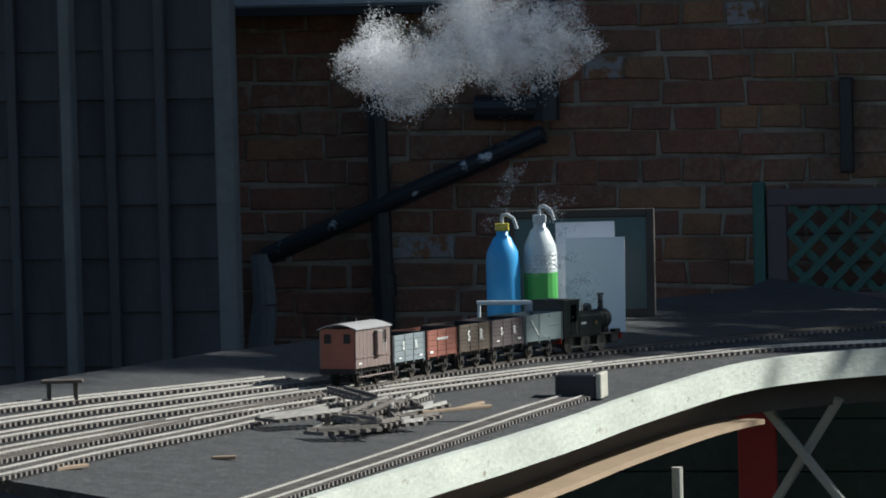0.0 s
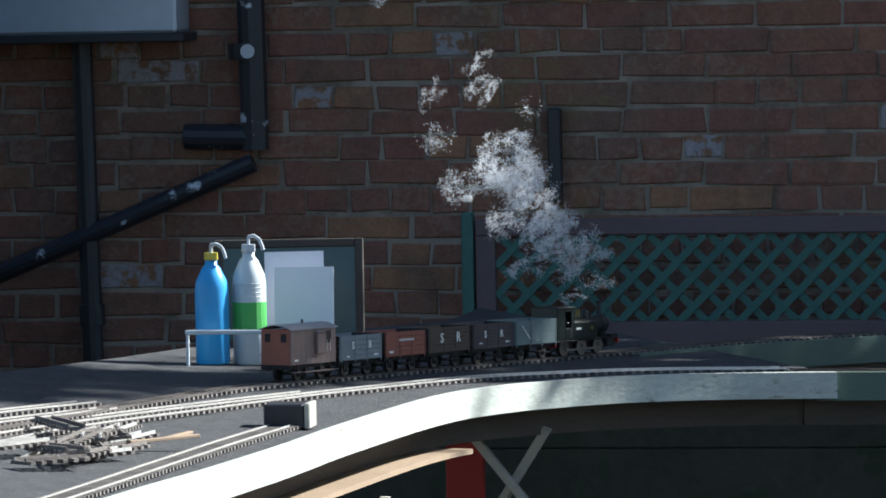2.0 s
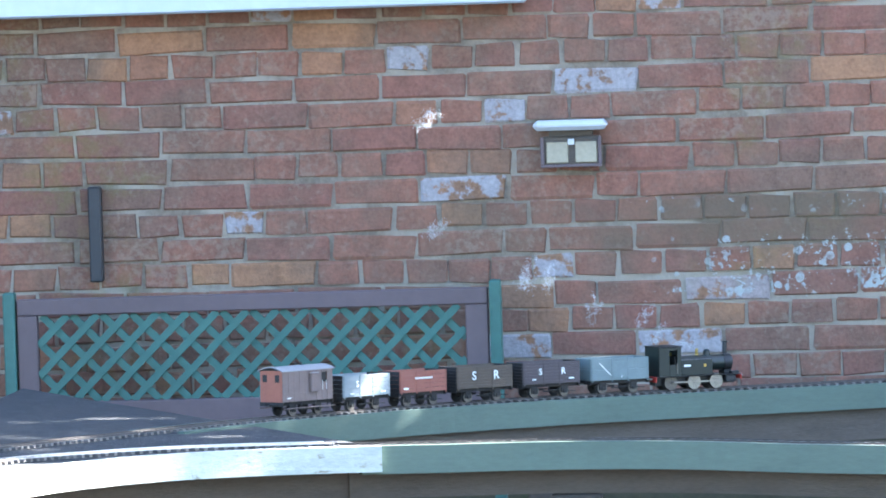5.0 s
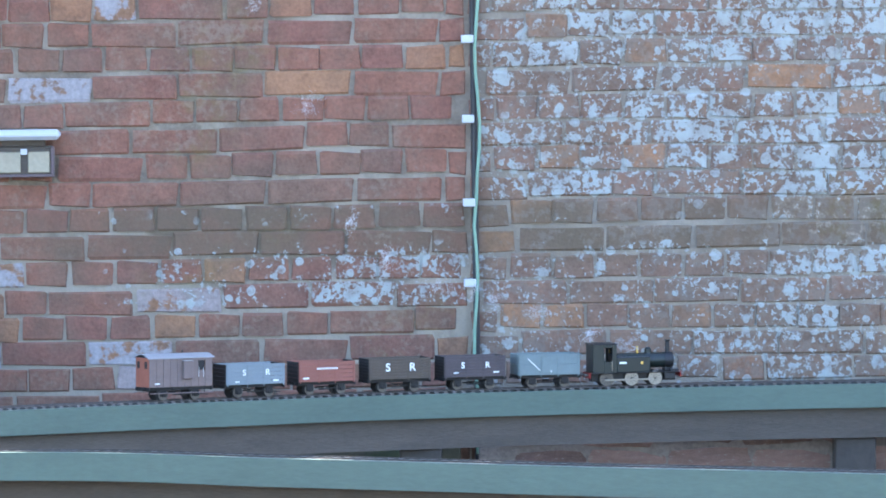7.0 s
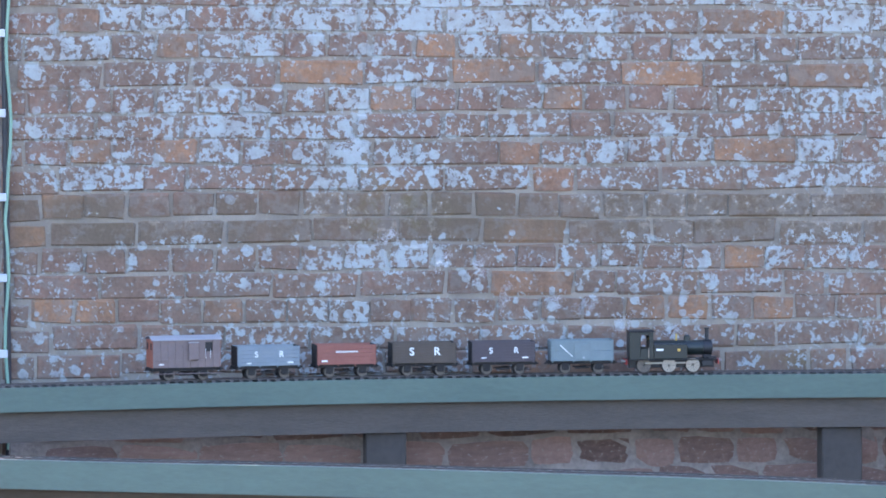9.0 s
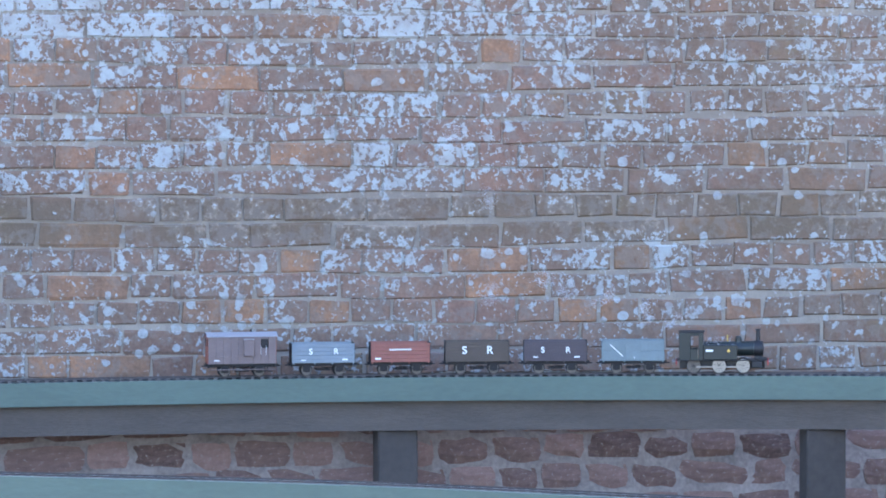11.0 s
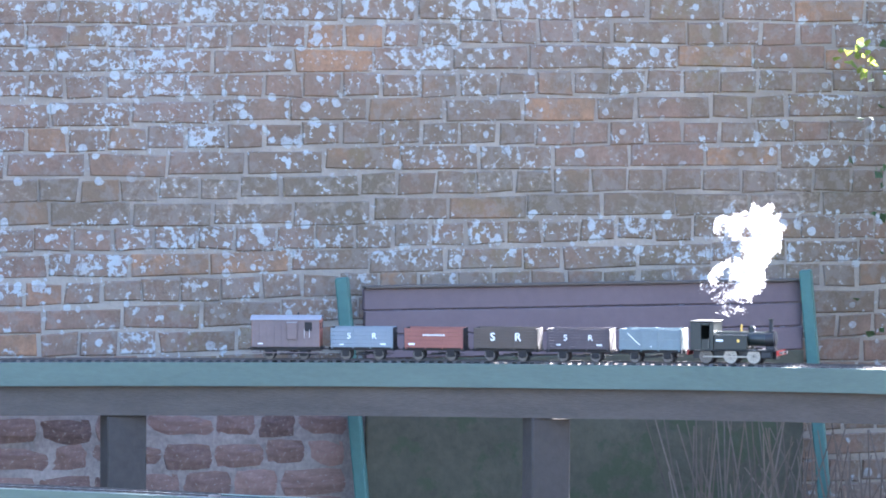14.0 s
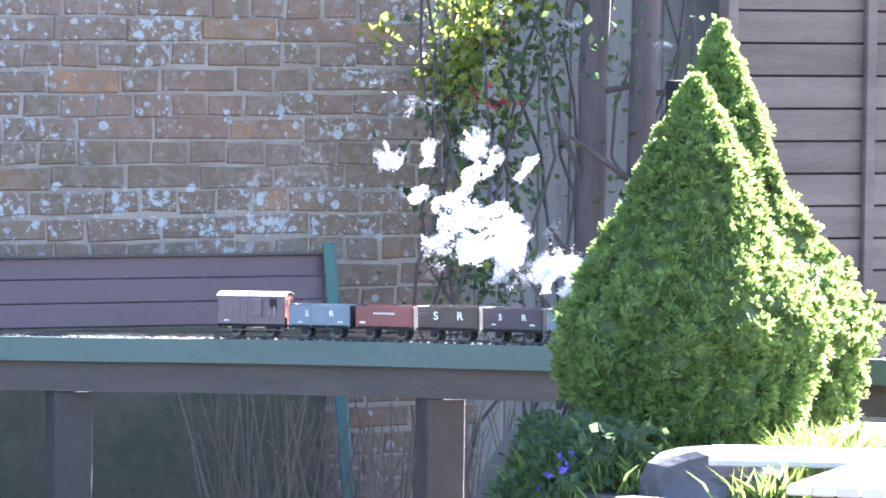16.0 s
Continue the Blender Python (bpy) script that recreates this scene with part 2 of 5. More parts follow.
# stone coloured darker to stand in for the shade lying on it
STONE = material("rockery_stone", (0.095, 0.09, 0.088), 0.95, var=0.45, scale=9, bump=0.45, spots=((0.15, 0.145, 0.135), 0.6, 14))
PLANK = material("sun_bleached_plank", (0.50, 0.46, 0.40), 0.8, var=0.25, scale=16, bump=0.3, streak=(5, 1, 1), obj=0.25)
CABLE = material("green_cable", (0.20, 0.33, 0.24), 0.5, var=0.15, bump=0.05)


# ---- small mesh helpers ----
def part(name, bm, mat, parent=None, label="", smooth=False):
    me = bpy.data.meshes.new(name)
    bm.to_mesh(me)
    bm.free()
    me.materials.append(mat)
    if smooth:
        for p in me.polygons:
            p.use_smooth = True
    ob = new(name, me)
    if parent:
        ob.parent = parent
    if label:
        ob["label"] = label
    return ob


def box(bm, x0, x1, y0, y1, z0, z1, bevel=0.0, m=None):
    made = bmesh.ops.create_cube(bm, size=1.0)["verts"]
    for v in made:
        v.co = Vector(((x0 + x1) / 2 + v.co.x * (x1 - x0), (y0 + y1) / 2 + v.co.y * (y1 - y0), (z0 + z1) / 2 + v.co.z * (z1 - z0)))
    if bevel:
        edges = {e for v in made for e in v.link_edges}
        out = bmesh.ops.bevel(bm, geom=list(edges), offset=bevel, segments=1, affect="EDGES")
        made = list({v for f in out["faces"] for v in f.verts} | {v for v in made if v.is_valid})
    if m is not None:
        bmesh.ops.transform(bm, matrix=m, verts=made)
    return bm


def boxed(name, mat, dims, parent=None, bevel=0.002, label="", m=None):
    bm = bmesh.new()
    box(bm, *dims, bevel=bevel, m=m)
    return part(name, bm, mat, parent, label)


def rod(bm, a, b, r0, r1=None, n=12):
    a, b = Vector(a), Vector(b)
    m = Matrix.Translation((a + b) / 2) @ (b - a).to_track_quat("Z", "Y").to_matrix().to_4x4()
    bmesh.ops.create_cone(bm, cap_ends=True, segments=n, radius1=r0, radius2=r0 if r1 is None else r1, depth=(b - a).length, matrix=m)
    return bm


def lathe(bm, profile, n=20, m=None):
    rings = [[bm.verts.new((r * math.cos(2 * math.pi * k / n), r * math.sin(2 * math.pi * k / n), z)) for k in range(n)] for r, z in profile]
    for a, b in zip(rings, rings[1:]):
        for k in range(n):
            bm.faces.new((a[k], a[(k + 1) % n], b[(k + 1) % n], b[k]))
    bm.faces.new(rings[0][::-1])
    bm.faces.new(rings[-1])
    if m is not None:
        bmesh.ops.transform(bm, matrix=m, verts=[v for r in rings for v in r])
    return bm


def empty(name, label, category, group="", kind="", m=None):
    ob = new(name)
    if m is not None:
        ob.matrix_basis = m
    return tagged(ob, label, category, group, kind)


def curve_through(points, step=0.02):
    """Catmull-Rom through plan points, with the running length."""
    P = [np.array(p, float) for p in points]
    P = [2 * P[0] - P[1]] + P + [2 * P[-1] - P[-2]]
    out = []
    for i in range(1, len(P) - 2):
        a, b, c, d = P[i - 1:i + 3]
        n = max(2, int(np.linalg.norm(c - b) / step))
        for k in range(n):
            u = k / n
            out.append(0.5 * (2 * b + (c - a) * u + (2 * a - 5 * b + 4 * c - d) * u * u + (3 * b - a - 3 * c + d) * u ** 3))
    out.append(P[-2])
    line = np.array(out)
    return line, np.concatenate([[0], np.cumsum(np.linalg.norm(np.diff(line, axis=0), axis=1))])


GRADE_A = (-20, -16.5, -12.5, -8.5, -4.5, -0.5, 3.5, 7.5, 13.5, 17.5, 21.5, 25.5, 27.5, 33)
GRADE_L = (0.79, 0.848, 0.912, 0.96, 0.992, 1.011, 1.02, 1.022, 1.02, 1.016, 1.008, 0.992, 0.981, 0.95)


def grade(x, y):
    """Height of the railway's deck: it falls gently from the station to the wall and climbs again at the far end."""
    return 1.68 - 1.015 * float(np.interp(math.degrees(math.atan2(x, y)), GRADE_A, GRADE_L))


def sweep(bm, line, offset, half, z0, z1):
    """A bar of rectangular section along a plan line, at a sideways offset (left is positive), on the deck's grade."""
    rings = []
    n = len(line)
    for k in range(n):
        d = line[min(k + 1, n - 1)] - line[max(k - 1, 0)]
        d = d / np.linalg.norm(d)
        nrm = np.array((-d[1], d[0]))
        base = grade(*line[k])
        a, b = line[k] + nrm * (offset - half), line[k] + nrm * (offset + half)
        rings.append([bm.verts.new((a[0], a[1], base + z0)), bm.verts.new((a[0], a[1], base + z1)),
                      bm.verts.new((b[0], b[1], base + z1)), bm.verts.new((b[0], b[1], base + z0))])
    for p, q in zip(rings, rings[1:]):
        for k in range(4):
            bm.faces.new((p[k], q[k], q[(k + 1) % 4], p[(k + 1) % 4]))
    bm.faces.new(rings[0])
    bm.faces.new(rings[-1][::-1])
    bmesh.ops.recalc_face_normals(bm, faces=bm.faces[:])
    return bm


# ---- ground ----
bm = bmesh.new()
bmesh.ops.create_grid(bm, x_segments=60, y_segments=60, size=60)
for v in bm.verts:
    v.co.z = 0.02 * noise.noise(v.co * 0.7) - 0.02
ground = part("ground", bm, SOIL)
tagged(ground, "dark bare garden soil under the layout", "ground", kind="structure")

# ---- walls ----
FACE = 13.98
HOUSE_X = 0.5
COURSE, LENGTH, JOINT = 0.0733, 0.240, 0.0095
bm = box(bmesh.new(), -9.0, HOUSE_X, 13.9845, 14.24, 0, 5.8)
house_wall = tagged(part("wall_house", bm, MORTAR), "tall red brick house wall with pale lime joints", "wall", kind="structure")
bm = box(bmesh.new(), HOUSE_X, 6.62, 13.9835, 14.23, 0, 1.95)
garden_wall = tagged(part("wall_garden", bm, MORTAR), "old brick garden wall crusted with white lichen", "wall", kind="structure")


def brick_mesh(l, h, seed):
    rng = random.Random(seed)
    bm = box(bmesh.new(), -l / 2, l / 2, 0, 0.05, -h / 2, h / 2, bevel=0.004)
    for v in bm.verts:
        if v.co.y < 0.02:
            v.co += Vector((rng.uniform(-1, 1) * 0.005, rng.uniform(-1, 0.6) * 0.0015, rng.uniform(-1, 1) * 0.0045))
    me = bpy.data.meshes.new("brick")
    bm.to_mesh(me)
    bm.free()
    return me


STRETCHER = [brick_mesh(LENGTH - JOINT, COURSE - JOINT, k) for k in range(5)]
HEADER = [brick_mesh(0.120 - JOINT, COURSE - JOINT, 10 + k) for k in range(5)]
for me in STRETCHER + HEADER:
    me.materials.append(BRICK)


def courses():
    """English bond: a course of headers, then one of stretchers, each a little out of line."""
    rng = random.Random(5)
    for row in range(-10, 14):
        z = 0.779 + (row + 0.5) * COURSE
        heads = row % 2 == 0
        x = 0.103 - (34 * 0.120 if heads else 17 * 0.240 + 0.042 + 0.12 * (row % 4 == 3)) + rng.uniform(-0.012, 0.012)
        while x < 6.56:
            header = heads if rng.random() < 0.93 else not heads
            l = (0.120 if header else LENGTH) + rng.uniform(-0.006, 0.006)
            drift = 0.007 * math.sin(x * 1.3 + 0.4) + 0.004 * math.sin(x * 3.1 + row)
            if not (x < HOUSE_X < x + l - 0.01):
                yield x + l / 2, z + drift + rng.uniform(-0.003, 0.003), header, l, rng.uniform(-0.003, 0.0)
            else:
                if HOUSE_X - x > 0.05:
                    yield (x + HOUSE_X) / 2, z, None, HOUSE_X - x, 0.0
                if x + l - HOUSE_X > 0.05:
                    yield (x + l + HOUSE_X) / 2, z, None, x + l - HOUSE_X, 0.0
            x += l


def lay_bricks():
    rng = random.Random(8)
    rest = {house_wall: ([], []), garden_wall: ([], [])}
    count = {house_wall: 0, garden_wall: 0}
    for x, z, header, l, out in courses():
        wall = house_wall if x < HOUSE_X else garden_wall
        near = (-1.6 < x < 0.5 if wall is house_wall else 0.5 < x < 3.2) and 0.72 < z < 1.75
        if near and header is not None and count[wall] < 290:
            count[wall] += 1
            ob = new("brick", rng.choice(HEADER if header else STRETCHER))
            ob.location = (x, FACE + out, z)
            ob.rotation_euler = (0, rng.uniform(-0.012, 0.012), rng.uniform(-0.006, 0.006))
            ob.parent = wall
            continue
        verts, faces = rest[wall]
        h = (COURSE - JOINT) / 2
        w = (l - JOINT) / 2
        n = len(verts)
        y0 = FACE + out
        j = [rng.uniform(-0.005, 0.005) for _ in range(8)]
        for (sx, sz), a, c in zip(((-1, -1), (1, -1), (1, 1), (-1, 1)), j[:4], j[4:]):
            verts.append((x + sx * (w - 0.004) + a, y0, z + sz * (h - 0.004) + c))
        for (sx, sz), a, c in zip(((-1, -1), (1, -1), (1, 1), (-1, 1)), j[:4], j[4:]):
            verts.append((x + sx * w + a, y0 + 0.005, z + sz * h + c))
        for (sx, sz), a, c in zip(((-1, -1), (1, -1), (1, 1), (-1, 1)), j[:4], j[4:]):
            verts.append((x + sx * w + a, y0 + 0.03, z + sz * h + c))
        faces.append((n, n + 1, n + 2, n + 3))
        for s in (0, 4):
            for k in range(4):
                a, b = n + s + k, n + s + (k + 1) % 4
                faces.append((a, a + 4, b + 4, b))
    for wall, (verts, faces) in rest.items():
        me = bpy.data.meshes.new("bricks")
        me.from_pydata(verts, [], faces)
        me.materials.append(BRICK_REST)
        ob = new("bricks", me)
        ob.parent = wall
        ob["kind"] = "stuff"


# ---- railway decks ----
TRAIN_LINE = ((-2.50, 6.478), (-2.465, 7.191), (-2.43, 8.115), (-2.375, 9.018), (-2.328, 9.45), (-2.262, 9.95), (-2.19, 10.36), (-2.06, 10.75), (-1.925, 11.09),
              (-1.755, 11.50), (-1.60, 11.81), (-1.40, 12.17), (-1.11, 12.58), (-0.90, 12.80), (-0.58, 13.04), (0.0, 13.38), (0.508, 13.576), (1.02, 13.704),
              (1.635, 13.772), (2.247, 13.769), (2.858, 13.717), (3.465, 13.596), (4.067, 13.409), (4.655, 13.135), (5.226, 12.763),
              (5.674, 12.363), (6.012, 11.964), (6.326, 11.464), (6.58, 10.903), (6.745, 10.26))
LINE, RUN = curve_through(TRAIN_LINE)
WAY = np.gradient(LINE, axis=0)
WAY = WAY / np.linalg.norm(WAY, axis=1)[:, None]
LINE = LINE + np.stack((-WAY[:, 1], WAY[:, 0]), axis=1) * 0.036

FRONT_LINE = ((-1.975, 7.2), (-1.972, 7.58), (-1.95, 8.327), (-1.898, 9.226), (-1.874, 9.779), (-1.816, 10.494), (-1.729, 10.858), (-1.6, 11.12),
              (-1.42, 11.32), (-1.18, 11.48), (-0.9, 11.61), (-0.634, 11.68), (-0.37, 11.68), (-0.11, 11.60), (0.40, 11.425), (1.075, 11.175), (1.54, 10.95),
              (2.17, 10.57), (2.86, 9.96), (3.20, 9.60))
FRONT, _ = curve_through(FRONT_LINE, 0.04)
RAIL_TOP = 0.0085
bm = box(bmesh.new(), -0.0052, 0.0052, -0.039, 0.039, -0.001, 0.0055)
SLEEPER_MESH = bpy.data.meshes.new("sleeper")
bm.to_mesh(SLEEPER_MESH)
bm.free()
SLEEPER_MESH.materials.append(SLEEPER)


def track(name, points, gauge=0.045, label="", step=0.05, drop=0.0, metal=RAIL):
    """Two rails and a row of sleepers along a plan line, on the deck."""
    line, run = curve_through(points, step)
    thing = empty(name, label, "railway track", "model railway tracks")
    for side in (-1, 1):
        part("rail", sweep(bmesh.new(), line, side * gauge / 2, 0.0009, 0.005 - drop, RAIL_TOP - drop), metal, thing)
    verts, faces = [], []
    rng = random.Random(len(points))
    single = 0
    for s in np.arange(0.01, run[-1], 0.026):
        k = min(int(np.searchsorted(run, s)), len(line) - 1)
        d = line[k] - line[max(k - 1, 0)]
        ang = math.atan2(d[1], d[0]) + rng.uniform(-0.02, 0.02)
        u = (s - run[k - 1]) / max(run[k] - run[k - 1], 1e-6)
        c = line[k - 1] * (1 - u) + line[k] * u
        ca, sa = math.cos(ang), math.sin(ang)
        base = grade(*c) - drop
        if single < 290 and 7.3 < c[1] and c[0] < 1.6:
            single += 1
            ob = new("sleeper", SLEEPER_MESH)
            ob.location, ob.rotation_euler = (c[0], c[1], base), (0, 0, ang)
            ob.parent = thing
            continue
        n = len(verts)
        for z in (base - 0.001, base + 0.0055):
            for a, b in ((-0.0052, -0.039), (0.0052, -0.039), (0.0052, 0.039), (-0.0052, 0.039)):
                verts.append((c[0] + a * ca - b * sa, c[1] + a * sa + b * ca, z))
        faces += [(n + 4, n + 5, n + 6, n + 7)] + [(n + k, n + (k + 1) % 4, n + 4 + (k + 1) % 4, n + 4 + k) for k in range(4)]
    if verts:
        me = bpy.data.meshes.new("sleeper_bed")
        me.from_pydata(verts, [], faces)
        me.materials.append(SLEEPER)
        ob = new("sleeper_bed", me)
        ob.parent = thing
        ob["kind"] = "stuff"
    return thing


def shelf(name, line, label, near, far, plank_mat, posts, drop=0.0, depth=0.146, setback=0.030):
    """A narrow timber deck: painted edge plank, deeper beam set back under it, felt on top, posts below."""
    thing = empty(name, label, "railway shelf", kind="structure")
    part("deck", sweep(bmesh.new(), line, (near + far) / 2, (far - near) / 2 - 0.011, -0.016 - drop, -drop), FELT, thing)
    part("edge_plank", sweep(bmesh.new(), line, near, 0.010, -0.062, 0.003), plank_mat, thing)
    part("beam", sweep(bmesh.new(), line, near + setback, 0.014, -depth, -0.0165 - drop), BEAM, thing)
    part("rear_plank", sweep(bmesh.new(), line, far, 0.010, -0.062, 0.003 - drop), plank_mat, thing)
    for x, y, w in posts:
        z = grade(x, y)
        boxed("post", POST, (x - w / 2, x + w / 2, y - 0.04, y + 0.04, -0.03, z - depth - 0.001), thing, 0.004)
    return thing


k0 = int(np.searchsorted(LINE[:, 0], -1.62))
REAR = LINE[k0:-1:3]
shelf("rear_shelf", REAR, "green-edged timber railway shelf on posts along the wall", -0.068, 0.075, PAINT_GREEN,
      [(x, float(np.interp(x, LINE[:, 0], LINE[:, 1])) + 0.005, 0.112) for x in (-0.75, 0.35, 1.545, 2.81, 3.965, 5.02, 5.82)])
k1 = int(np.searchsorted(FRONT[:, 0], -1.12))
shelf("front_shelf", FRONT[k1:], "green-edged timber railway shelf curving out into the garden", 0.0, 0.125, PAINT_GREEN,
      [(-0.62, 11.76, 0.12), (0.28, 11.55, 0.15), (1.55, 11.03, 0.12), (2.6, 10.28, 0.12)], drop=0.005, depth=0.125, setback=0.088)
track("main_track", [tuple(p) for p in LINE[::6]], label="weathered model railway track along the wall shelf", metal=RAIL_DULL)


# ---- station board ----
def station():
    thing = empty("station_board", "felt-covered station baseboard with a worn pale edge plank", "baseboard", kind="structure")
    edge = [p for p in FRONT[:k1 + 2]]
    bm = bmesh.new()
    rows = []
    for p in edge:
        row = []
        right = p + np.array((0.012, 0))
        back = p[1] + 0.35 + max(0.0, (p[0] + 1.72) * 2.0)
        left = np.array((float(np.interp(back, (7, 9, 10, 11, 11.8, 12.7), (-3.0, -2.88, -2.8, -2.62, -2.5, -2.15))), back))
        for u in np.linspace(0, 1, 22):
            q = right * (1 - u) + left * u
            row.append(bm.verts.new((q[0], q[1], grade(*q) - 0.001)))
        rows.append(row)
    for a, b in zip(rows, rows[1:]):
        for k in range(21):
            bm.faces.new((a[k], b[k], b[k + 1], a[k + 1]))
    out = bmesh.ops.extrude_face_region(bm, geom=bm.faces[:])
    for v in out["geom"]:
        if isinstance(v, bmesh.types.BMVert):
            v.co.z -= 0.02
    bmesh.ops.recalc_face_normals(bm, faces=bm.faces[:])
    part("deck", bm, FELT, thing, "dark grey roofing felt")
    line = np.array(edge)
    part("edge_plank", sweep(bmesh.new(), line, -0.012, 0.011, -0.056, 0.004), PAINT_WORN, thing, "sun-bleached flaking grey-green edge plank")
    part("beam", sweep(bmesh.new(), line, 0.10, 0.015, -0.125, -0.0225), BEAM, thing)
    part("lower_batten", sweep(bmesh.new(), line[line[:, 1] < 10.75], 0.045, 0.05, -0.1365, -0.1255), RAW_WOOD, thing, "bare lower batten")
    return thing


station()
for x, y in ((-1.86, 9.14), (-1.811, 9.87)):
    bm = rod(bmesh.new(), (x, y + 0.03, -0.03), (x, y + 0.03, grade(x, y) - 0.1505), 0.011, n=10)
    leg = part("support_pole", bm, PALE_WOOD)
    tagged(leg, "thin pale pole under the station board", "pole", "poles under the board")

# crossed battens and red board below the bend
brace = empty("cross_brace", "pale crossed battens under the layout", "brace")
for a, b in (((-1.84, 11.13, 0.585), (-1.50, 11.15, 0.15)), ((-1.67, 11.165, 0.593), (-1.93, 11.185, 0.19))):
    d = Vector(b) - Vector(a)
    m = Matrix.Translation((Vector(a) + Vector(b)) / 2) @ d.to_track_quat("Z", "Y").to_matrix().to_4x4()
    bm = box(bmesh.new(), -0.018, 0.018, -0.009, 0.009, -d.length / 2, d.length / 2, 0.002, m)
    part("batten", bm, PALE_WOOD, brace)
red = boxed("red_board", RED_PAINT, (-1.945, -1.856, 11.41, 11.43, -0.02, 0.575), bevel=0.003)
tagged(red, "red painted board standing under the layout", "board")


T1 = ((-2.43, 6.9), (-2.41, 7.33), (-2.398, 7.885), (-2.36, 8.44), (-2.322, 9.093), (-2.23, 9.634), (-2.108, 10.146), (-1.955, 10.617), (-1.775, 11.055), (-1.52, 11.36),
      (-1.18, 11.565))
track("loop_track", T1, label="sunlit model railway track on the station board")
track("shelf_track", [(-1.16, 11.575)] + [(float(q[0]) + 0.03, float(q[1]) + 0.07) for q in FRONT[k1 + 8::8]], label="model railway track along the front shelf", drop=0.005, metal=RAIL_DULL)
track("platform_track", ((-2.50, 7.0), (-2.508, 7.632), (-2.478, 8.15), (-2.425, 8.684), (-2.357, 9.159), (-2.29, 9.55), (-2.2, 9.95), (-2.06, 10.4)), label="sunlit model railway siding on the station board")
track("back_siding", ((-2.66, 7.2), (-2.672, 7.906), (-2.635, 8.435), (-2.565, 8.911), (-2.485, 9.4), (-2.395, 9.8)), label="weathered model railway siding on the station board")
track("far_siding", ((-2.76, 7.4), (-2.755, 8.2), (-2.70, 8.665), (-2.62, 9.083), (-2.53, 9.5)), label="weathered model railway siding at the board's back")
track("goods_siding", ((-2.585, 7.1), (-2.592, 7.75), (-2.556, 8.3), (-2.495, 8.80), (-2.42, 9.28), (-2.33, 9.70)), label="sunlit model railway siding between the platform roads")
track("front_siding", ((-2.015, 7.0), (-2.016, 7.55), (-2.01, 8.2), (-1.995, 9.05), (-1.965, 9.64)), label="dark model railway siding along the board's edge")

stop = empty("buffer_block", "dark timber block at the siding's end, right face coloured pale as if sunlit", "block")
z = grade(-1.95, 9.67)
boxed("block", BLACK_IRON, (-2.0, -1.92, 9.63, 9.70, z, z + 0.048), stop, 0.003)
# pale piece on the right side stands in for sunlight on the block
boxed("end_piece", PALE_WOOD, (-1.919, -1.908, 9.63, 9.70, z, z + 0.050), stop, 0.002)


def scrap_heap():
    """A low pile of odd track panels and battens."""
    rng = random.Random(3)
    for k in range(26):
        x, y = -2.16 + rng.gauss(0, 0.05), 8.85 + rng.gauss(0, 0.2)
        a = rng.gauss(1.5, 0.35)
        l = rng.uniform(0.05, 0.22)
        z = grade(x, y) + 0.001 + 0.006 * (k % 5)
        thing = empty("track_offcut", "short offcut of dark track lying in a pile", "track offcut", "scrap pile", m=pose(x, y, z, rng.uniform(-3, 3), rng.uniform(-3, 3), math.degrees(a)))
        for s in (-1, 1):
            boxed("rail", SLEEPER if k % 4 else RAIL, (-l / 2, l / 2, s * 0.016 - 0.002, s * 0.016 + 0.002, 0.006, 0.012), thing, 0)
        for q in np.arange(-l / 2 + 0.008, l / 2, 0.024):
            boxed("sleeper", SLEEPER, (q - 0.005, q + 0.005, -0.028, 0.028, 0.0, 0.006), thing, 0)
    for x, y, l, a in ((-2.06, 9.02, 0.16, 50), (-2.36, 7.6, 0.07, 60), (-2.22, 8.0, 0.04, 20), (-2.1, 9.3, 0.14, 80)):
        z = grade(x, y) + 0.02 if x > -2.1 else grade(x, y)
        o = boxed("batten_offcut", RAW_WOOD, (-l / 2, l / 2, -0.006, 0.006, 0, 0.006), None, 0.001, m=pose(x, y, z, 0, 0, a))
        tagged(o, "thin pale wood offcut lying on the felt", "wood offcut")


scrap_heap()


def trestle(x, y, w):
    z = grade(x, y)
    t = empty("small_trestle", "little dark wooden trestle beside the sidings", "trestle", "station trestles", m=pose(x, y, z, 0, 0, 12))
    boxed("top", BEAM, (-w / 2, w / 2, -0.012, 0.012, 0.036, 0.042), t, 0.001)
    for s in (-0.32, 0.32):
        boxed("leg", BEAM, (s * w - 0.004, s * w + 0.004, -0.004, 0.004, 0, 0.036), t, 0)


trestle(-2.70, 8.66, 0.075)
trestle(-2.735, 8.30, 0.06)


# ---- left: fence panel, pipes ----
def fence():
    thing = empty("fence_panel", "dark weathered overlap fence panel in shade", "fence", kind="")
    rng = random.Random(4)
    y = 12.9
    for k in range(14):
        z = 0.1 + k * 0.14
        bm = box(bmesh.new(), -5.6, -3.56, y, y + 0.012, z, z + 0.155, 0.002)
        for v in bm.verts:
            v.co.z += 0.018 * noise.noise(Vector((v.co.x * 3, k * 1.7, 0)))
        bmesh.ops.rotate(bm, cent=(0, y, z), matrix=Matrix.Rotation(radians(-5), 3, "X"), verts=bm.verts)
        part("slat", bm, FENCE_DARK, thing)
    for x in (-4.6, -4.33, -4.13, -3.99, -3.86, -3.72):
        boxed("batten", FENCE_POST if x == -4.6 else FENCE_DARK, (x - 0.013, x + 0.013, y - 0.03, y - 0.006, 0.0, 2.1), thing, 0.002)
    return thing


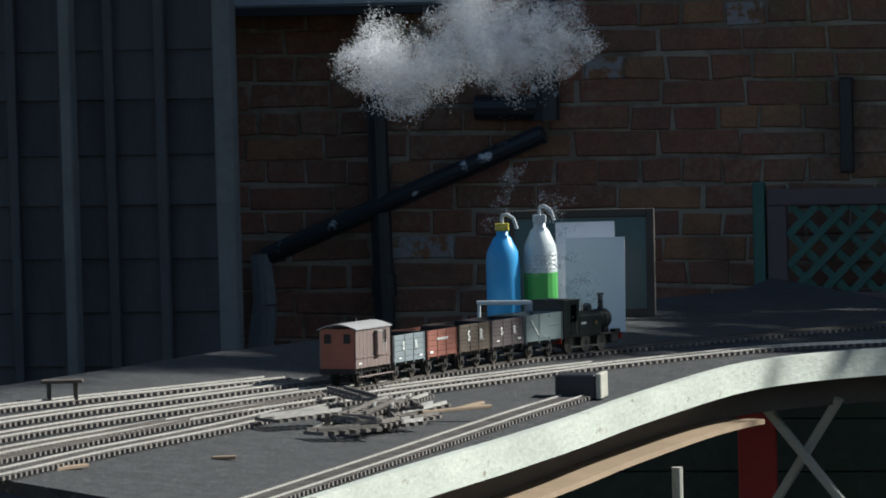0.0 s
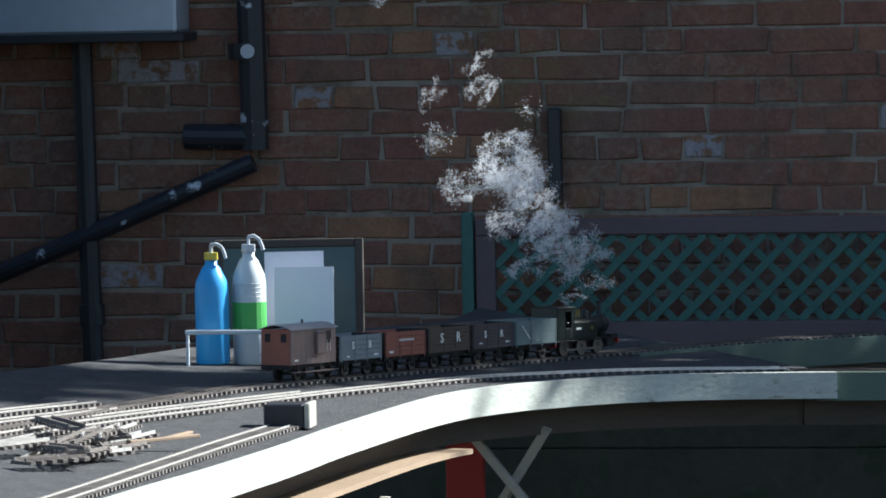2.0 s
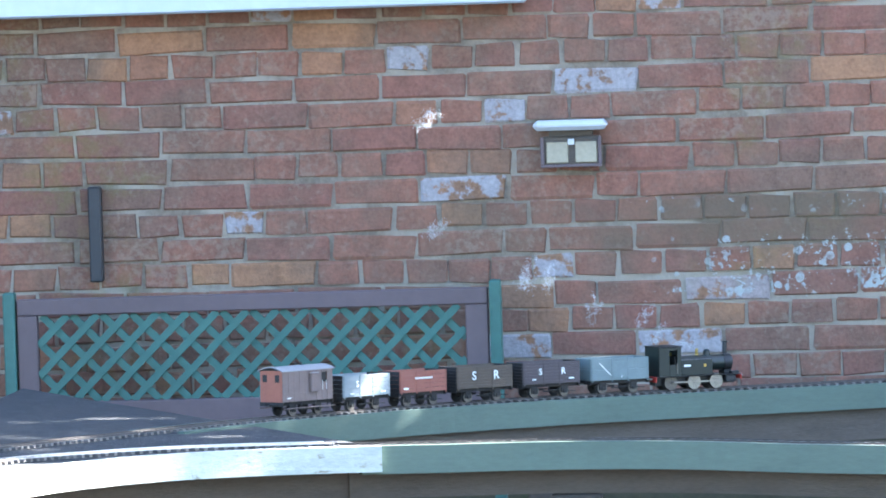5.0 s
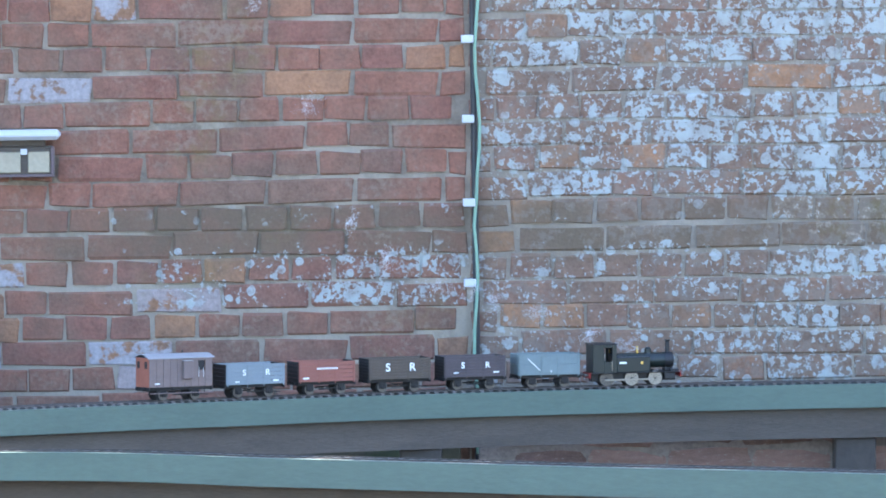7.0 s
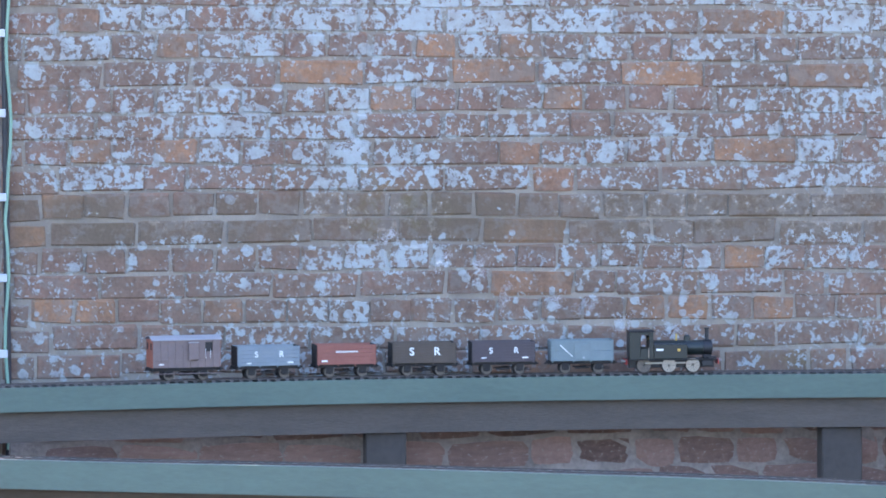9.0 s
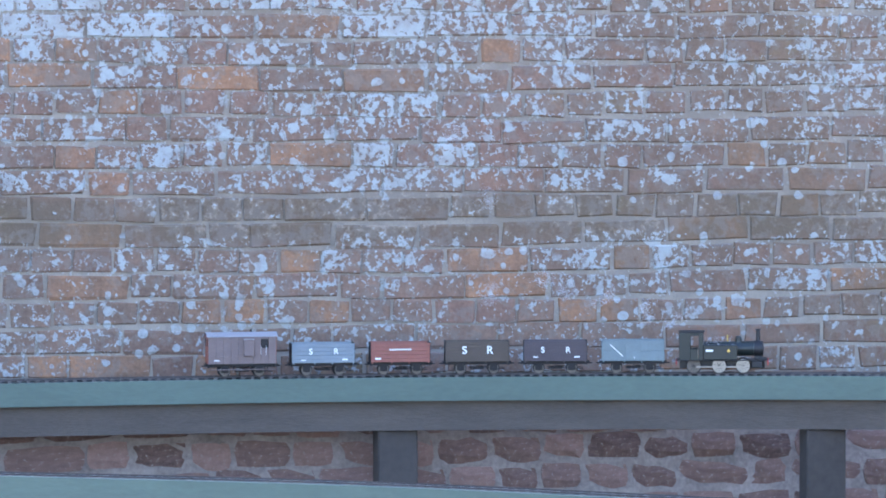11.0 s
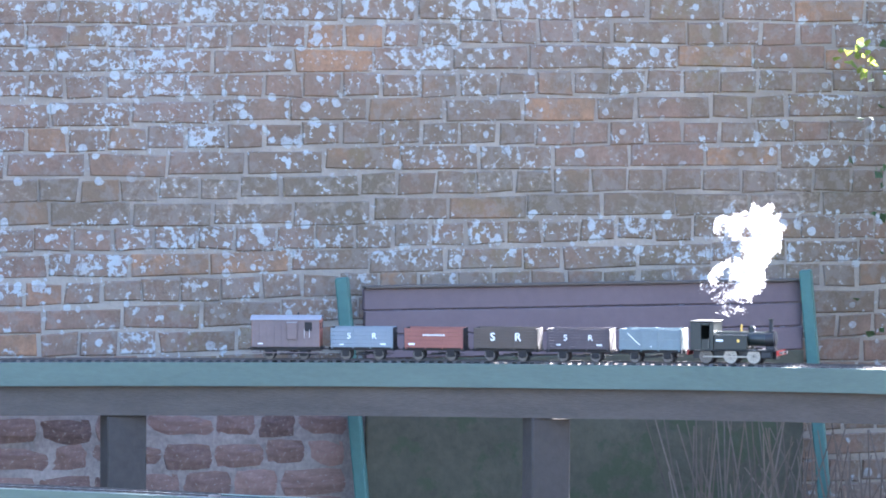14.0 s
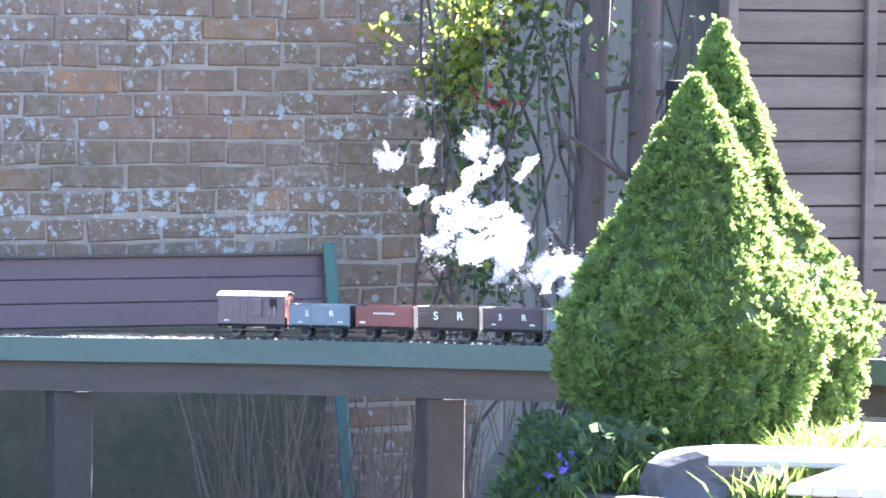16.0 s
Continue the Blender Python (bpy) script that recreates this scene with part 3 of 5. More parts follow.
FENCE = fence()
for x, y, w in ((-3.95, 12.8, 0.03), (-3.52, 12.8, 0.05)):
    boxed("post", FENCE_POST, (x - w / 2, x + w / 2, y - 0.03, y + 0.03, -0.03, 2.2), FENCE, bevel=0.004)

down = empty("downpipe", "black cast-iron downpipe on the brick wall", "drainpipe")
part("pipe", rod(bmesh.new(), (-3.367, 13.91, -0.03), (-3.405, 13.91, 2.6), 0.030), BLACK_IRON, down, smooth=False)
for z in (0.62, 1.5):
    part("collar", rod(bmesh.new(), (-3.375, 13.91, z), (-3.377, 13.91, z + 0.06), 0.037), BLACK_IRON, down)
waste = empty("waste_pipe", "black waste pipe with flaking white paint crossing the wall", "waste pipe")
part("sloping_pipe", rod(bmesh.new(), (-3.72, 13.90, 0.735), (-2.90, 13.90, 1.075), 0.027), PIPE_PEEL, waste)
part("upright", rod(bmesh.new(), (-2.90, 13.93, 1.11), (-2.915, 13.93, 2.6), 0.040), PIPE_PEEL, waste)
part("ring", rod(bmesh.new(), (-2.92, 13.93, 1.365), (-2.92, 13.93, 1.41), 0.050), PIPE_PEEL, waste)
part("elbow", rod(bmesh.new(), (-3.10, 13.93, 1.15), (-2.885, 13.93, 1.145), 0.036), PIPE_PEEL, waste)
part("bolt", rod(bmesh.new(), (-2.905, 13.875, 1.388), (-2.905, 13.88, 1.388), 0.020, n=16), WHITE_PLASTIC, waste, "round white-painted bolt plate")
bm = bmesh.new()
rod(bm, (-3.80, 13.88, 0.0), (-3.72, 13.89, 0.60), 0.05, 0.035)
rod(bm, (-3.72, 13.89, 0.60), (-3.73, 13.89, 0.745), 0.035, 0.03)
part("gully", bm, FENCE_POST, waste, "grey curved gully bend")
wallrod = boxed("wall_rod", BLACK_IRON, (-2.07, -2.035, 13.935, 13.978, 0.95, 1.215), bevel=0.004)
tagged(wallrod, "short dark iron upright fixed to the bricks", "wall bracket")
gut = boxed("zinc_ledge", GREY_METAL, (-4.0, -0.835, 13.84, 13.978, 1.688, 1.80), bevel=0.006)
tagged(gut, "pale grey zinc ledge fixed along the house wall", "ledge")


bm = box(bmesh.new(), -3.95, -3.09, 13.80, 13.978, 1.445, 1.60, 0.008)
hopper = tagged(part("wall_box", bm, GREY_METAL), "pale grey metal box fixed to the shaded house wall", "wall box")
boxed("under_strip", BLACK_IRON, (-3.95, -3.07, 13.80, 13.978, 1.42, 1.4445), hopper, 0.003)


# ---- bottles, cards ----
def bottle(x, y, mats, label, tall, r):
    z = grade(x, y)
    thing = empty("bottle", label, "bottle", "bottles on the board", m=pose(x, y, z))
    body, cap, lab = mats
    part("body", lathe(bmesh.new(), [(r * 0.9, 0), (r, 0.006), (r, tall * 0.72), (r * 0.93, tall * 0.80), (r * 0.55, tall * 0.93), (r * 0.36, tall * 0.96), (r * 0.36, tall)]), body, thing, smooth=True)
    part("cap", lathe(bmesh.new(), [(r * 0.40, tall + 0.001), (r * 0.42, tall + 0.003), (r * 0.40, tall + 0.017)]), cap, thing)
    if lab:
        part("label_band", lathe(bmesh.new(), [(r * 1.012, tall * 0.30), (r * 1.012, tall * 0.56)]), lab, thing, "green paper label")
        for k in range(4):
            part("rib", lathe(bmesh.new(), [(r * 1.0, tall * (0.60 + k * 0.04)), (r * 1.02, tall * (0.605 + k * 0.04)), (r * 1.0, tall * (0.61 + k * 0.04))]), body, thing)
    pts = [Vector((0, 0, tall + 0.016)), Vector((0, 0, tall + 0.034)), Vector((0.012, 0, tall + 0.037)), Vector((0.026, 0, tall + 0.028)), Vector((0.034, 0, tall + 0.004))]
    bm = bmesh.new()
    for a, b in zip(pts, pts[1:]):
        rod(bm, a, b, 0.004, n=8)
    part("spout", bm, WHITE_PLASTIC, thing)
    return thing


bottle(-2.40, 11.02, (BLUE_PLASTIC, YELLOW_PLASTIC, None), "bright blue plastic bottle with yellow cap and spout", 0.232, 0.038)
bottle(-2.325, 11.07, (PALE_PLASTIC, WHITE_PLASTIC, GREEN_LABEL), "translucent ribbed bottle with green label and white cap", 0.252, 0.038)
tray = empty("clear_tray", "shallow translucent plastic tray beside the bottles", "tray", m=pose(-2.33, 10.96, grade(-2.33, 10.96)))
boxed("rim", PALE_PLASTIC, (-0.115, 0.105, -0.022, -0.014, 0.076, 0.086), tray, 0.002)
for x in (-0.11, 0.1):
    boxed("support", PALE_PLASTIC, (x - 0.003, x + 0.003, -0.0215, -0.0145, 0, 0.0755), tray, 0)
funnel = empty("funnel", "small black plastic funnel standing by the bottles", "funnel", m=pose(-2.255, 10.95, grade(-2.255, 10.95)))
part("cone", lathe(bmesh.new(), [(0.010, 0), (0.010, 0.006), (0.005, 0.010), (0.022, 0.032), (0.023, 0.036)], 16), BLACK_IRON, funnel)
for k, (x, y, w, h, lean, turn) in enumerate(((-2.262, 11.28, 0.135, 0.246, 8, 4), (-2.232, 11.22, 0.135, 0.216, 10, -3))):
    c = boxed("card_sheet", CARD, (-w / 2, w / 2, -0.0015, 0.0015, 0, h), None, 0, m=pose(x, y, grade(x, y), -lean, 0, turn + 10))
    tagged(c, "blank white card sheet leaning upright", "card", "leaning cards")
pane = empty("old_window_sash", "dark old window sash with greenish panes leaning behind the cards", "window sash", m=pose(-2.345, 11.62, grade(-2.345, 11.62) - 0.002, -6, 0, 8))
boxed("glass", GLASS_GREEN, (-0.155, 0.155, -0.003, 0.003, 0.02, 0.235), pane, 0)
for d in ((-0.175, -0.1555, -0.012, 0.012, 0, 0.255), (0.1555, 0.175, -0.012, 0.012, 0, 0.255), (-0.155, 0.155, -0.012, 0.012, 0.2355, 0.255), (-0.155, 0.155, -0.012, 0.012, 0, 0.0195)):
    boxed("sash_bar", POST, d, pane, 0.002)


# ---- trellis ----
def trellis():
    """A lattice in a plum-brown frame between two green posts."""
    y = 13.80
    x0, x1, zb, zt = -2.255, -0.955, 0.50, 0.915
    thing = empty("trellis_panel", "green diamond lattice in a plum-brown frame", "trellis", m=pose(0, 0, 0))
    boxed("top_rail", FRAME_BROWN, (x0, x1, y - 0.018, y + 0.018, zt - 0.045, zt), thing, 0.003)
    boxed("bottom_rail", FRAME_BROWN, (x0, x1, y - 0.018, y + 0.018, zb, zb + 0.13), thing, 0.003)
    for a, b in ((x0, x0 + 0.055), (x1 - 0.062, x1)):
        boxed("stile", FRAME_BROWN, (a, b, y - 0.0175, y + 0.0175, zb + 0.1305, zt - 0.0455), thing, 0.003)
    lo, hi, l, r = zb + 0.13, zt - 0.046, x0 + 0.056, x1 - 0.063
    h = hi - lo
    for sign, dy in ((1, -0.006), (-1, 0.003)):
        x = l - h
        while x < r:
            a, b = x, x + h
            u0, u1 = max(0, (l - a) / h), min(1, (r - a) / h)
            if u1 - u0 > 0.06:
                pa = Vector((a + u0 * h, y + dy, lo + u0 * h if sign > 0 else hi - u0 * h))
                pb = Vector((a + u1 * h, y + dy, lo + u1 * h if sign > 0 else hi - u1 * h))
                d = pb - pa
                m = Matrix.Translation((pa + pb) / 2) @ Matrix.Rotation(-math.atan2(d.z, d.x), 4, "Y")
                bm = box(bmesh.new(), -d.length / 2, d.length / 2, -0.004, 0.004, -0.0102, 0.0102, 0, m)
                part("lath", bm, TRELLIS, thing)
            x += 0.083
    for x in (x0 - 0.021, x1 + 0.021):
        bm = box(bmesh.new(), x - 0.016, x + 0.016, y - 0.03, y + 0.02, -0.03, zt + 0.02, 0.004)
        p = part("green_post", bm, TRELLIS)
        tagged(p, "green painted post beside the trellis", "post", "trellis posts")


trellis()

# ---- wall lamp ----
lamp = empty("bulkhead_lamp", "wall lamp with a white hood and two lenses", "wall lamp", m=pose(-0.722, FACE, 1.232))
bm = box(bmesh.new(), -0.083, 0.083, -0.05, 0.0, 0.0, 0.085, 0.006)
part("body", bm, BEAM, lamp)
bm = box(bmesh.new(), -0.102, 0.102, -0.085, -0.002, 0.102, 0.130, 0.011)
part("hood", bm, WHITE_PLASTIC, lamp, "white rounded hood")
boxed("neck", BEAM, (-0.06, 0.06, -0.05, 0.0, 0.0855, 0.1015), lamp, 0.002)
for x in (-0.038, 0.042):
    boxed("lens", LENS, (x - 0.030, x + 0.030, -0.056, -0.0505, 0.012, 0.070), lamp, 0.002)
for d in ((-0.084, 0.084, -0.058, -0.0505, 0.0, 0.008), (-0.084, -0.074, -0.058, -0.0505, 0.009, 0.084), (0.075, 0.084, -0.058, -0.0505, 0.009, 0.084)):
    boxed("trim", FRAME_BROWN, d, lamp, 0.001)
boxed("badge", WHITE_PLASTIC, (-0.008, 0.01, -0.059, -0.0565, 0.062, 0.078), lamp, 0.001)

# ---- conduit ----
cond = empty("conduit", "dark conduit with a green cable held by white clips", "conduit")
part("pipe", rod(bmesh.new(), (0.520, 13.965, 0.4), (0.515, 13.965, 2.6), 0.009), BLACK_IRON, cond)
bm = bmesh.new()
wob = [(0.527 + 0.006 * math.sin(k * 1.1) - (0.010 if k < 10 else 0), 13.948, 0.45 + k * 0.07) for k in range(30)]
for a, b in zip(wob, wob[1:]):
    rod(bm, a, b, 0.0045, n=8)
part("cable", bm, CABLE, cond)
for z in (0.50, 0.715, 0.924, 1.146, 1.377, 1.597):
    boxed("clip", WHITE_PLASTIC, (0.484, 0.518, 13.938, 13.953, z - 0.011, z + 0.011), cond, 0.002)


# ---- lower courses of the walls: a rough projecting plinth ----
def plinth():
    thing = empty("brick_plinth", "rough low brick plinth with smeared white mortar", "plinth", kind="structure")
    boxed("mortar_bed", PLINTH_JOINT, (HOUSE_X + 0.02, 4.95, 13.93, 13.975, -0.03, 0.56), thing, 0.004)
    rng = random.Random(12)
    kinds = []
    for k in range(6):
        bm = box(bmesh.new(), -0.5, 0.5, 0, 0.03, -0.5, 0.5, 0.0)
        bmesh.ops.subdivide_edges(bm, edges=bm.edges[:], cuts=2, use_grid_fill=True)
        for v in bm.verts:
            s = 0.90 if abs(v.co.x) > 0.4 and abs(v.co.z) > 0.4 else 1.0
            rim = abs(v.co.x) > 0.4 or abs(v.co.z) > 0.4
            v.co = Vector((v.co.x * s + rng.uniform(-0.03, 0.03), v.co.y + (0.008 if rim and v.co.y < 0.01 else 0) + rng.uniform(-0.003, 0.003), v.co.z * s + rng.uniform(-0.04, 0.04)))
        me = bpy.data.meshes.new("brick")
        bm.to_mesh(me)
        bm.free()
        me.materials.append(PLINTH_BRICK)
        kinds.append(me)
    n = 0
    for row in range(7):
        z = 0.505 - row * 0.084
        x = HOUSE_X + 0.05 + rng.random() * 0.1
        while x < 4.75:
            l = rng.choice((0.125, 0.14, 0.155, 0.165, 0.21)) if x > 1.9 else rng.choice((0.19, 0.22, 0.235))
            if n < 290:
                ob = new("brick", rng.choice(kinds))
                ob.location = (x + l / 2, 13.918 + rng.uniform(0, 0.006), z + rng.uniform(-0.006, 0.006))
                ob.scale = (l - 0.012, 1, 0.075 + rng.uniform(-0.007, 0.004))
                ob.rotation_euler = (0, rng.uniform(-0.04, 0.04), 0)
                ob.parent = thing
                n += 1
            x += l


PLINTH_BRICK = material("rough_plinth_brick", (0.235, 0.148, 0.118), 0.95, var=0.45, scale=24, bump=0.4, spots=((0.33, 0.28, 0.24), 0.60, 11), obj=0.75)
plinth()
# boards added only to darken the wall's foot, where shade lies under the shelf
dark_boards = empty("added_dark_boards", "dark boards added to stand in for shade at the foot of the house wall", "skirting", kind="structure")
for k in range(4):
    boxed("board", MOSSY_SHADE, (-2.9, HOUSE_X - 0.03, 13.93 - 0.003 * (k % 2), 13.955, -0.03 + k * 0.148, 0.115 + k * 0.148), dark_boards, 0.003)


# ---- low boarded screen by the wall ----
def low_screen():
    thing = empty("boarded_screen", "low plum-brown boarded screen between green posts", "screen")
    for z0, z1, y in ((0.752, 0.815, 13.862), (0.682, 0.750, 13.852), (0.612, 0.680, 13.842), (-0.02, 0.61, 13.835)):
        boxed("board", FRAME_BROWN if z0 > 0.5 else MOSSY_SHADE, (4.80, 6.185, y, y + 0.018, z0, z1), thing, 0.003)
    boxed("cap_strip", BEAM, (4.80, 6.185, 13.845, 13.88, 0.8155, 0.823), thing, 0.002)
    for (xa, xb) in ((4.725, 4.79), (6.19, 6.25)):
        a, b = Vector((xa, 13.84, 0.85)), Vector((xb + 0.01, 13.80, -0.03))
        d = b - a
        m = Matrix.Translation((a + b) / 2) @ d.to_track_quat("Z", "Y").to_matrix().to_4x4()
        p = part("screen_post", box(bmesh.new(), -0.024, 0.024, -0.018, 0.018, -d.length / 2, d.length / 2, 0.004, m), TRELLIS)
        tagged(p, "leaning green post at the end of the low screen", "post", "screen posts")


low_screen()

# on the climber, LEAF is coloured as if sunlit, LEAF_DARK as if shaded
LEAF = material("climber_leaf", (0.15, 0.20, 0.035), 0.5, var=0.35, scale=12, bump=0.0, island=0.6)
LEAF_DARK = material("dark_leaf", (0.045, 0.085, 0.03), 0.55, var=0.35, scale=12, bump=0.0, island=0.6)
LEAF_RED = material("red_leaf", (0.28, 0.06, 0.05), 0.5, var=0.3, bump=0.0, island=0.4)
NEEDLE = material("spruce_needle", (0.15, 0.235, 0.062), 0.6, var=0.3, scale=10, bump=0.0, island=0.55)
TWIG_SHADE = material("twig_shade", (0.085, 0.125, 0.042), 0.9, var=0.6, scale=60, bump=0.6)
GRASS = material("grass_blade", (0.13, 0.20, 0.045), 0.6, var=0.3, bump=0.0, island=0.7)
BARK = material("dark_bark", (0.075, 0.06, 0.055), 0.95, var=0.5, scale=20, bump=0.6, streak=(1, 1, 0.25))
STEM = material("dry_stem", (0.10, 0.08, 0.06), 0.9, var=0.4, bump=0.1, island=0.5)
SHED_WOOD = material("shed_board", (0.17, 0.135, 0.11), 0.85, var=0.4, scale=16, bump=0.25, streak=(0.6, 1, 4), obj=0.35)
BACK_BOARD = material("grey_back_board", (0.17, 0.172, 0.155), 0.85, var=0.4, scale=16, bump=0.25, streak=(4, 1, 0.5), obj=0.4)
VIOLET = material("violet_petal", (0.16, 0.10, 0.55), 0.6, var=0.2, bump=0.0)
for mat in (LEAF, LEAF_DARK, LEAF_RED, NEEDLE, GRASS):
    b = mat.node_tree.nodes["Principled BSDF"]
    tr = mat.node_tree.nodes.new("ShaderNodeBsdfTranslucent")
    mix = mat.node_tree.nodes.new("ShaderNodeMixShader")
    mix.inputs[0].default_value = 0.38 if mat is NEEDLE else 0.45
    src = b.inputs["Base Color"].links[0].from_socket
    bright = mat.node_tree.nodes.new("ShaderNodeHueSaturation")
    bright.inputs["Value"].default_value, bright.inputs["Hue"].default_value = 1.9, 0.475
    mat.node_tree.links.new(src, bright.inputs["Color"])
    mat.node_tree.links.new(bright.outputs[0], tr.inputs["Color"])
    mat.node_tree.links.new(b.outputs[0], mix.inputs[1])
    mat.node_tree.links.new(tr.outputs[0], mix.inputs[2])
    mat.node_tree.links.new(mix.outputs[0], mat.node_tree.nodes["Material Output"].inputs["Surface"])


def from_lists(name, verts, faces, mat, parent=None, label=""):
    me = bpy.data.meshes.new(name)
    me.from_pydata(verts, [], faces)
    me.materials.append(mat)
    ob = new(name, me)
    if parent:
        ob.parent = parent
    if label:
        ob["label"] = label
    return ob


def leaf_quads(verts, faces, c, size, rng, up=0.3):
    """One pointed leaf, folded a little along its middle."""
    d = Vector((rng.gauss(0, 1), rng.gauss(0, 1), rng.gauss(0, 1) - up)).normalized()
    s = d.cross(Vector((rng.gauss(0, 1), rng.gauss(0, 1), rng.gauss(0, 1)))).normalized()
    n = d.cross(s) * size * 0.12
    k = len(verts)
    c = Vector(c)
    verts += [c, c + d * size * 0.5 + s * size * 0.36 + n, c + d * size, c + d * size * 0.5 - s * size * 0.36 + n, c + d * size * 0.15]
    faces += [(k, k + 1, k + 2), (k, k + 2, k + 3)]


def climber():
    """A thin shrub climbing at the wall's end: stems, leaves coloured dark for shade, a spray above coloured bright for
    sun.
    """
    rng = random.Random(21)
    thing = empty("climbing_shrub", "straggly climbing shrub at the wall's end, top leaves coloured bright as if lit", "shrub")
    bm = bmesh.new()
    for k in range(16):
        p = Vector((6.35 + rng.random() * 0.75, 13.45 + rng.random() * 0.3, 0.0))
        for _ in range(12):
            q = p + Vector((rng.gauss(0, 0.05), rng.gauss(0, 0.03), 0.16))
            rod(bm, p, q, 0.006, 0.005, n=5)
            p = q
    part("stem", bm, BARK, thing)
    spots = ((LEAF, "crown", "yellow-green leaves coloured bright as if sunlit", ((6.53, 13.6, 1.47, 0.10, 0.15, 420), (6.50, 13.6, 1.34, 0.10, 0.07, 150), (6.28, 13.65, 1.49, 0.035, 0.06, 26), (6.62, 13.55, 1.62, 0.16, 0.09, 200), (6.86, 13.5, 1.64, 0.10, 0.06, 60), (6.60, 13.6, 1.05, 0.13, 0.25, 46), (6.42, 13.6, 1.36, 0.05, 0.04, 12))),
             (LEAF_DARK, "dark_foliage", "leaves coloured dark as if shaded", ((6.60, 13.66, 1.2, 0.20, 0.42, 800), (6.75, 13.6, 1.5, 0.18, 0.22, 260), (6.56, 13.6, 0.75, 0.14, 0.2, 200))),
             (LEAF_RED, "red_leaf", "a few red leaves", ((6.61, 13.55, 1.28, 0.04, 0.015, 10), (6.53, 13.55, 1.30, 0.06, 0.02, 6), (6.6, 13.55, 1.5, 0.08, 0.06, 6))))
    for mat, name, lab, lumps in spots:
        verts, faces = [], []
        for x, y, z, rx, rz, n in lumps:
            for _ in range(n):
                c = (x + rng.gauss(0, rx * 0.55), y + rng.gauss(0, 0.06), z + rng.gauss(0, rz * 0.55))
                leaf_quads(verts, faces, c, rng.uniform(0.022, 0.042), rng)
        from_lists(name, verts, faces, mat, thing, lab)


climber()


def trunk(x, y, r, lean, label):
    thing = empty("tree", label, "tree trunk", "trees by the shed")
    bm = bmesh.new()
    p, rr = Vector((x, y, -0.03)), r * 1.25
    rng = random.Random(int(x * 100))
    for k in range(14):
        q = p + Vector((lean * 0.2 + rng.gauss(0, 0.008), rng.gauss(0, 0.008), 0.2))
        rod(bm, p, q, rr, rr * 0.97, n=14)
        p, rr = q, rr * 0.97
    part("trunk", bm, BARK, thing)
    for k in range(5):
        z = 0.5 + k * 0.27
        part("limb", rod(bmesh.new(), (x, y, z), (x + rng.choice((-1, 1)) * rng.uniform(0.1, 0.3), y - 0.05, z + rng.uniform(0.02, 0.25)), 0.012, 0.006, n=6), BARK, thing)
    verts, faces = [], []
    for _ in range(90):
        leaf_quads(verts, faces, (x + rng.gauss(0, 0.12), y - 0.06 + rng.gauss(0, 0.05), rng.uniform(1.0, 1.9)), rng.uniform(0.02, 0.04), rng)
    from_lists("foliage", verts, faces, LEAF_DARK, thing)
    return thing


trunk(6.80, 13.35, 0.042, 0.02, "dark rough tree trunk beside the shed")
trunk(6.93, 13.25, 0.040, 0.01, "straight dark trunk with a lit edge beside the shed")


# ---- back boards and shed ----
def boards(name, x0, x1, y, z1, w, mat, label, cat, upright):
    thing = empty(name, label, cat)
    if upright:
        k = x0
        while k < x1:
            boxed("board", mat, (k + 0.003, k + w - 0.003, y, y + 0.02, -0.03, z1), thing, 0.003)
            k += w
    else:
        z = 0.0
        while z < z1:
            boxed("board", mat, (x0, x1, y, y + 0.022, z, z + w - 0.006), thing, 0.003, m=Matrix.Translation((0, y, z)) @ Matrix.Rotation(radians(3), 4, "X") @ Matrix.Translation((0, -y, -z)))
            z += w
    return thing


boards("back_fence", 6.70, 7.75, 14.35, 2.0, 0.11, BACK_BOARD, "pale grey upright fence boards behind the trees", "fence", True)
shed = boards("garden_shed", 7.70, 9.6, 14.10, 2.3, 0.104, SHED_WOOD, "brown weatherboarded garden shed", "shed", False)
boxed("corner_post", SHED_WOOD, (7.66, 7.697, 14.06, 14.13, -0.03, 2.3), shed, 0.003)
boxed("batten", SHED_WOOD, (8.17, 8.205, 14.065, 14.092, 0.0, 2.3), shed, 0.003)
boxed("back_wall", POST, (7.7, 9.6, 14.16, 14.2, 0, 2.3), shed, 0.003)
bm = bmesh.new()
box(bm, 7.55, 9.7, 13.95, 15.6, 2.32, 2.36, 0.004)
part("roof", bm, POST, shed)
crate = boxed("dark_crate", BLACK_IRON, (6.93, 7.03, 13.0, 13.1, 0.95, 1.36), bevel=0.004)
crate_post = boxed("crate_stand", BLACK_IRON, (6.96, 7.0, 13.03, 13.07, -0.03, 0.949), bevel=0.002)
tagged(crate, "dark box standing behind the conifers", "box")
tagged(crate_post, "dark stand carrying a box", "stand")
stone = boxed("pale_board", FENCE_POST, (6.88, 7.02, 14.33, 14.349, 0.86, 1.13), bevel=0.004)
tagged(stone, "pale board fixed to the back fence", "board")


# ---- rockery ----
def mound_height(x, y):
    u = min(1.0, max(0.0, (x - 4.60 - 0.42 * max(0.0, y - 9.8)) / 0.3))
    v = min(1.0, max(0.0, (11.6 - y) / 0.7))
    w = min(1.0, max(0.0, (y - 8.2) / 0.5))
    return 0.60 * (u * u * (3 - 2 * u)) * v * w


bm = bmesh.new()
bmesh.ops.create_grid(bm, x_segments=70, y_segments=50, size=0.5)
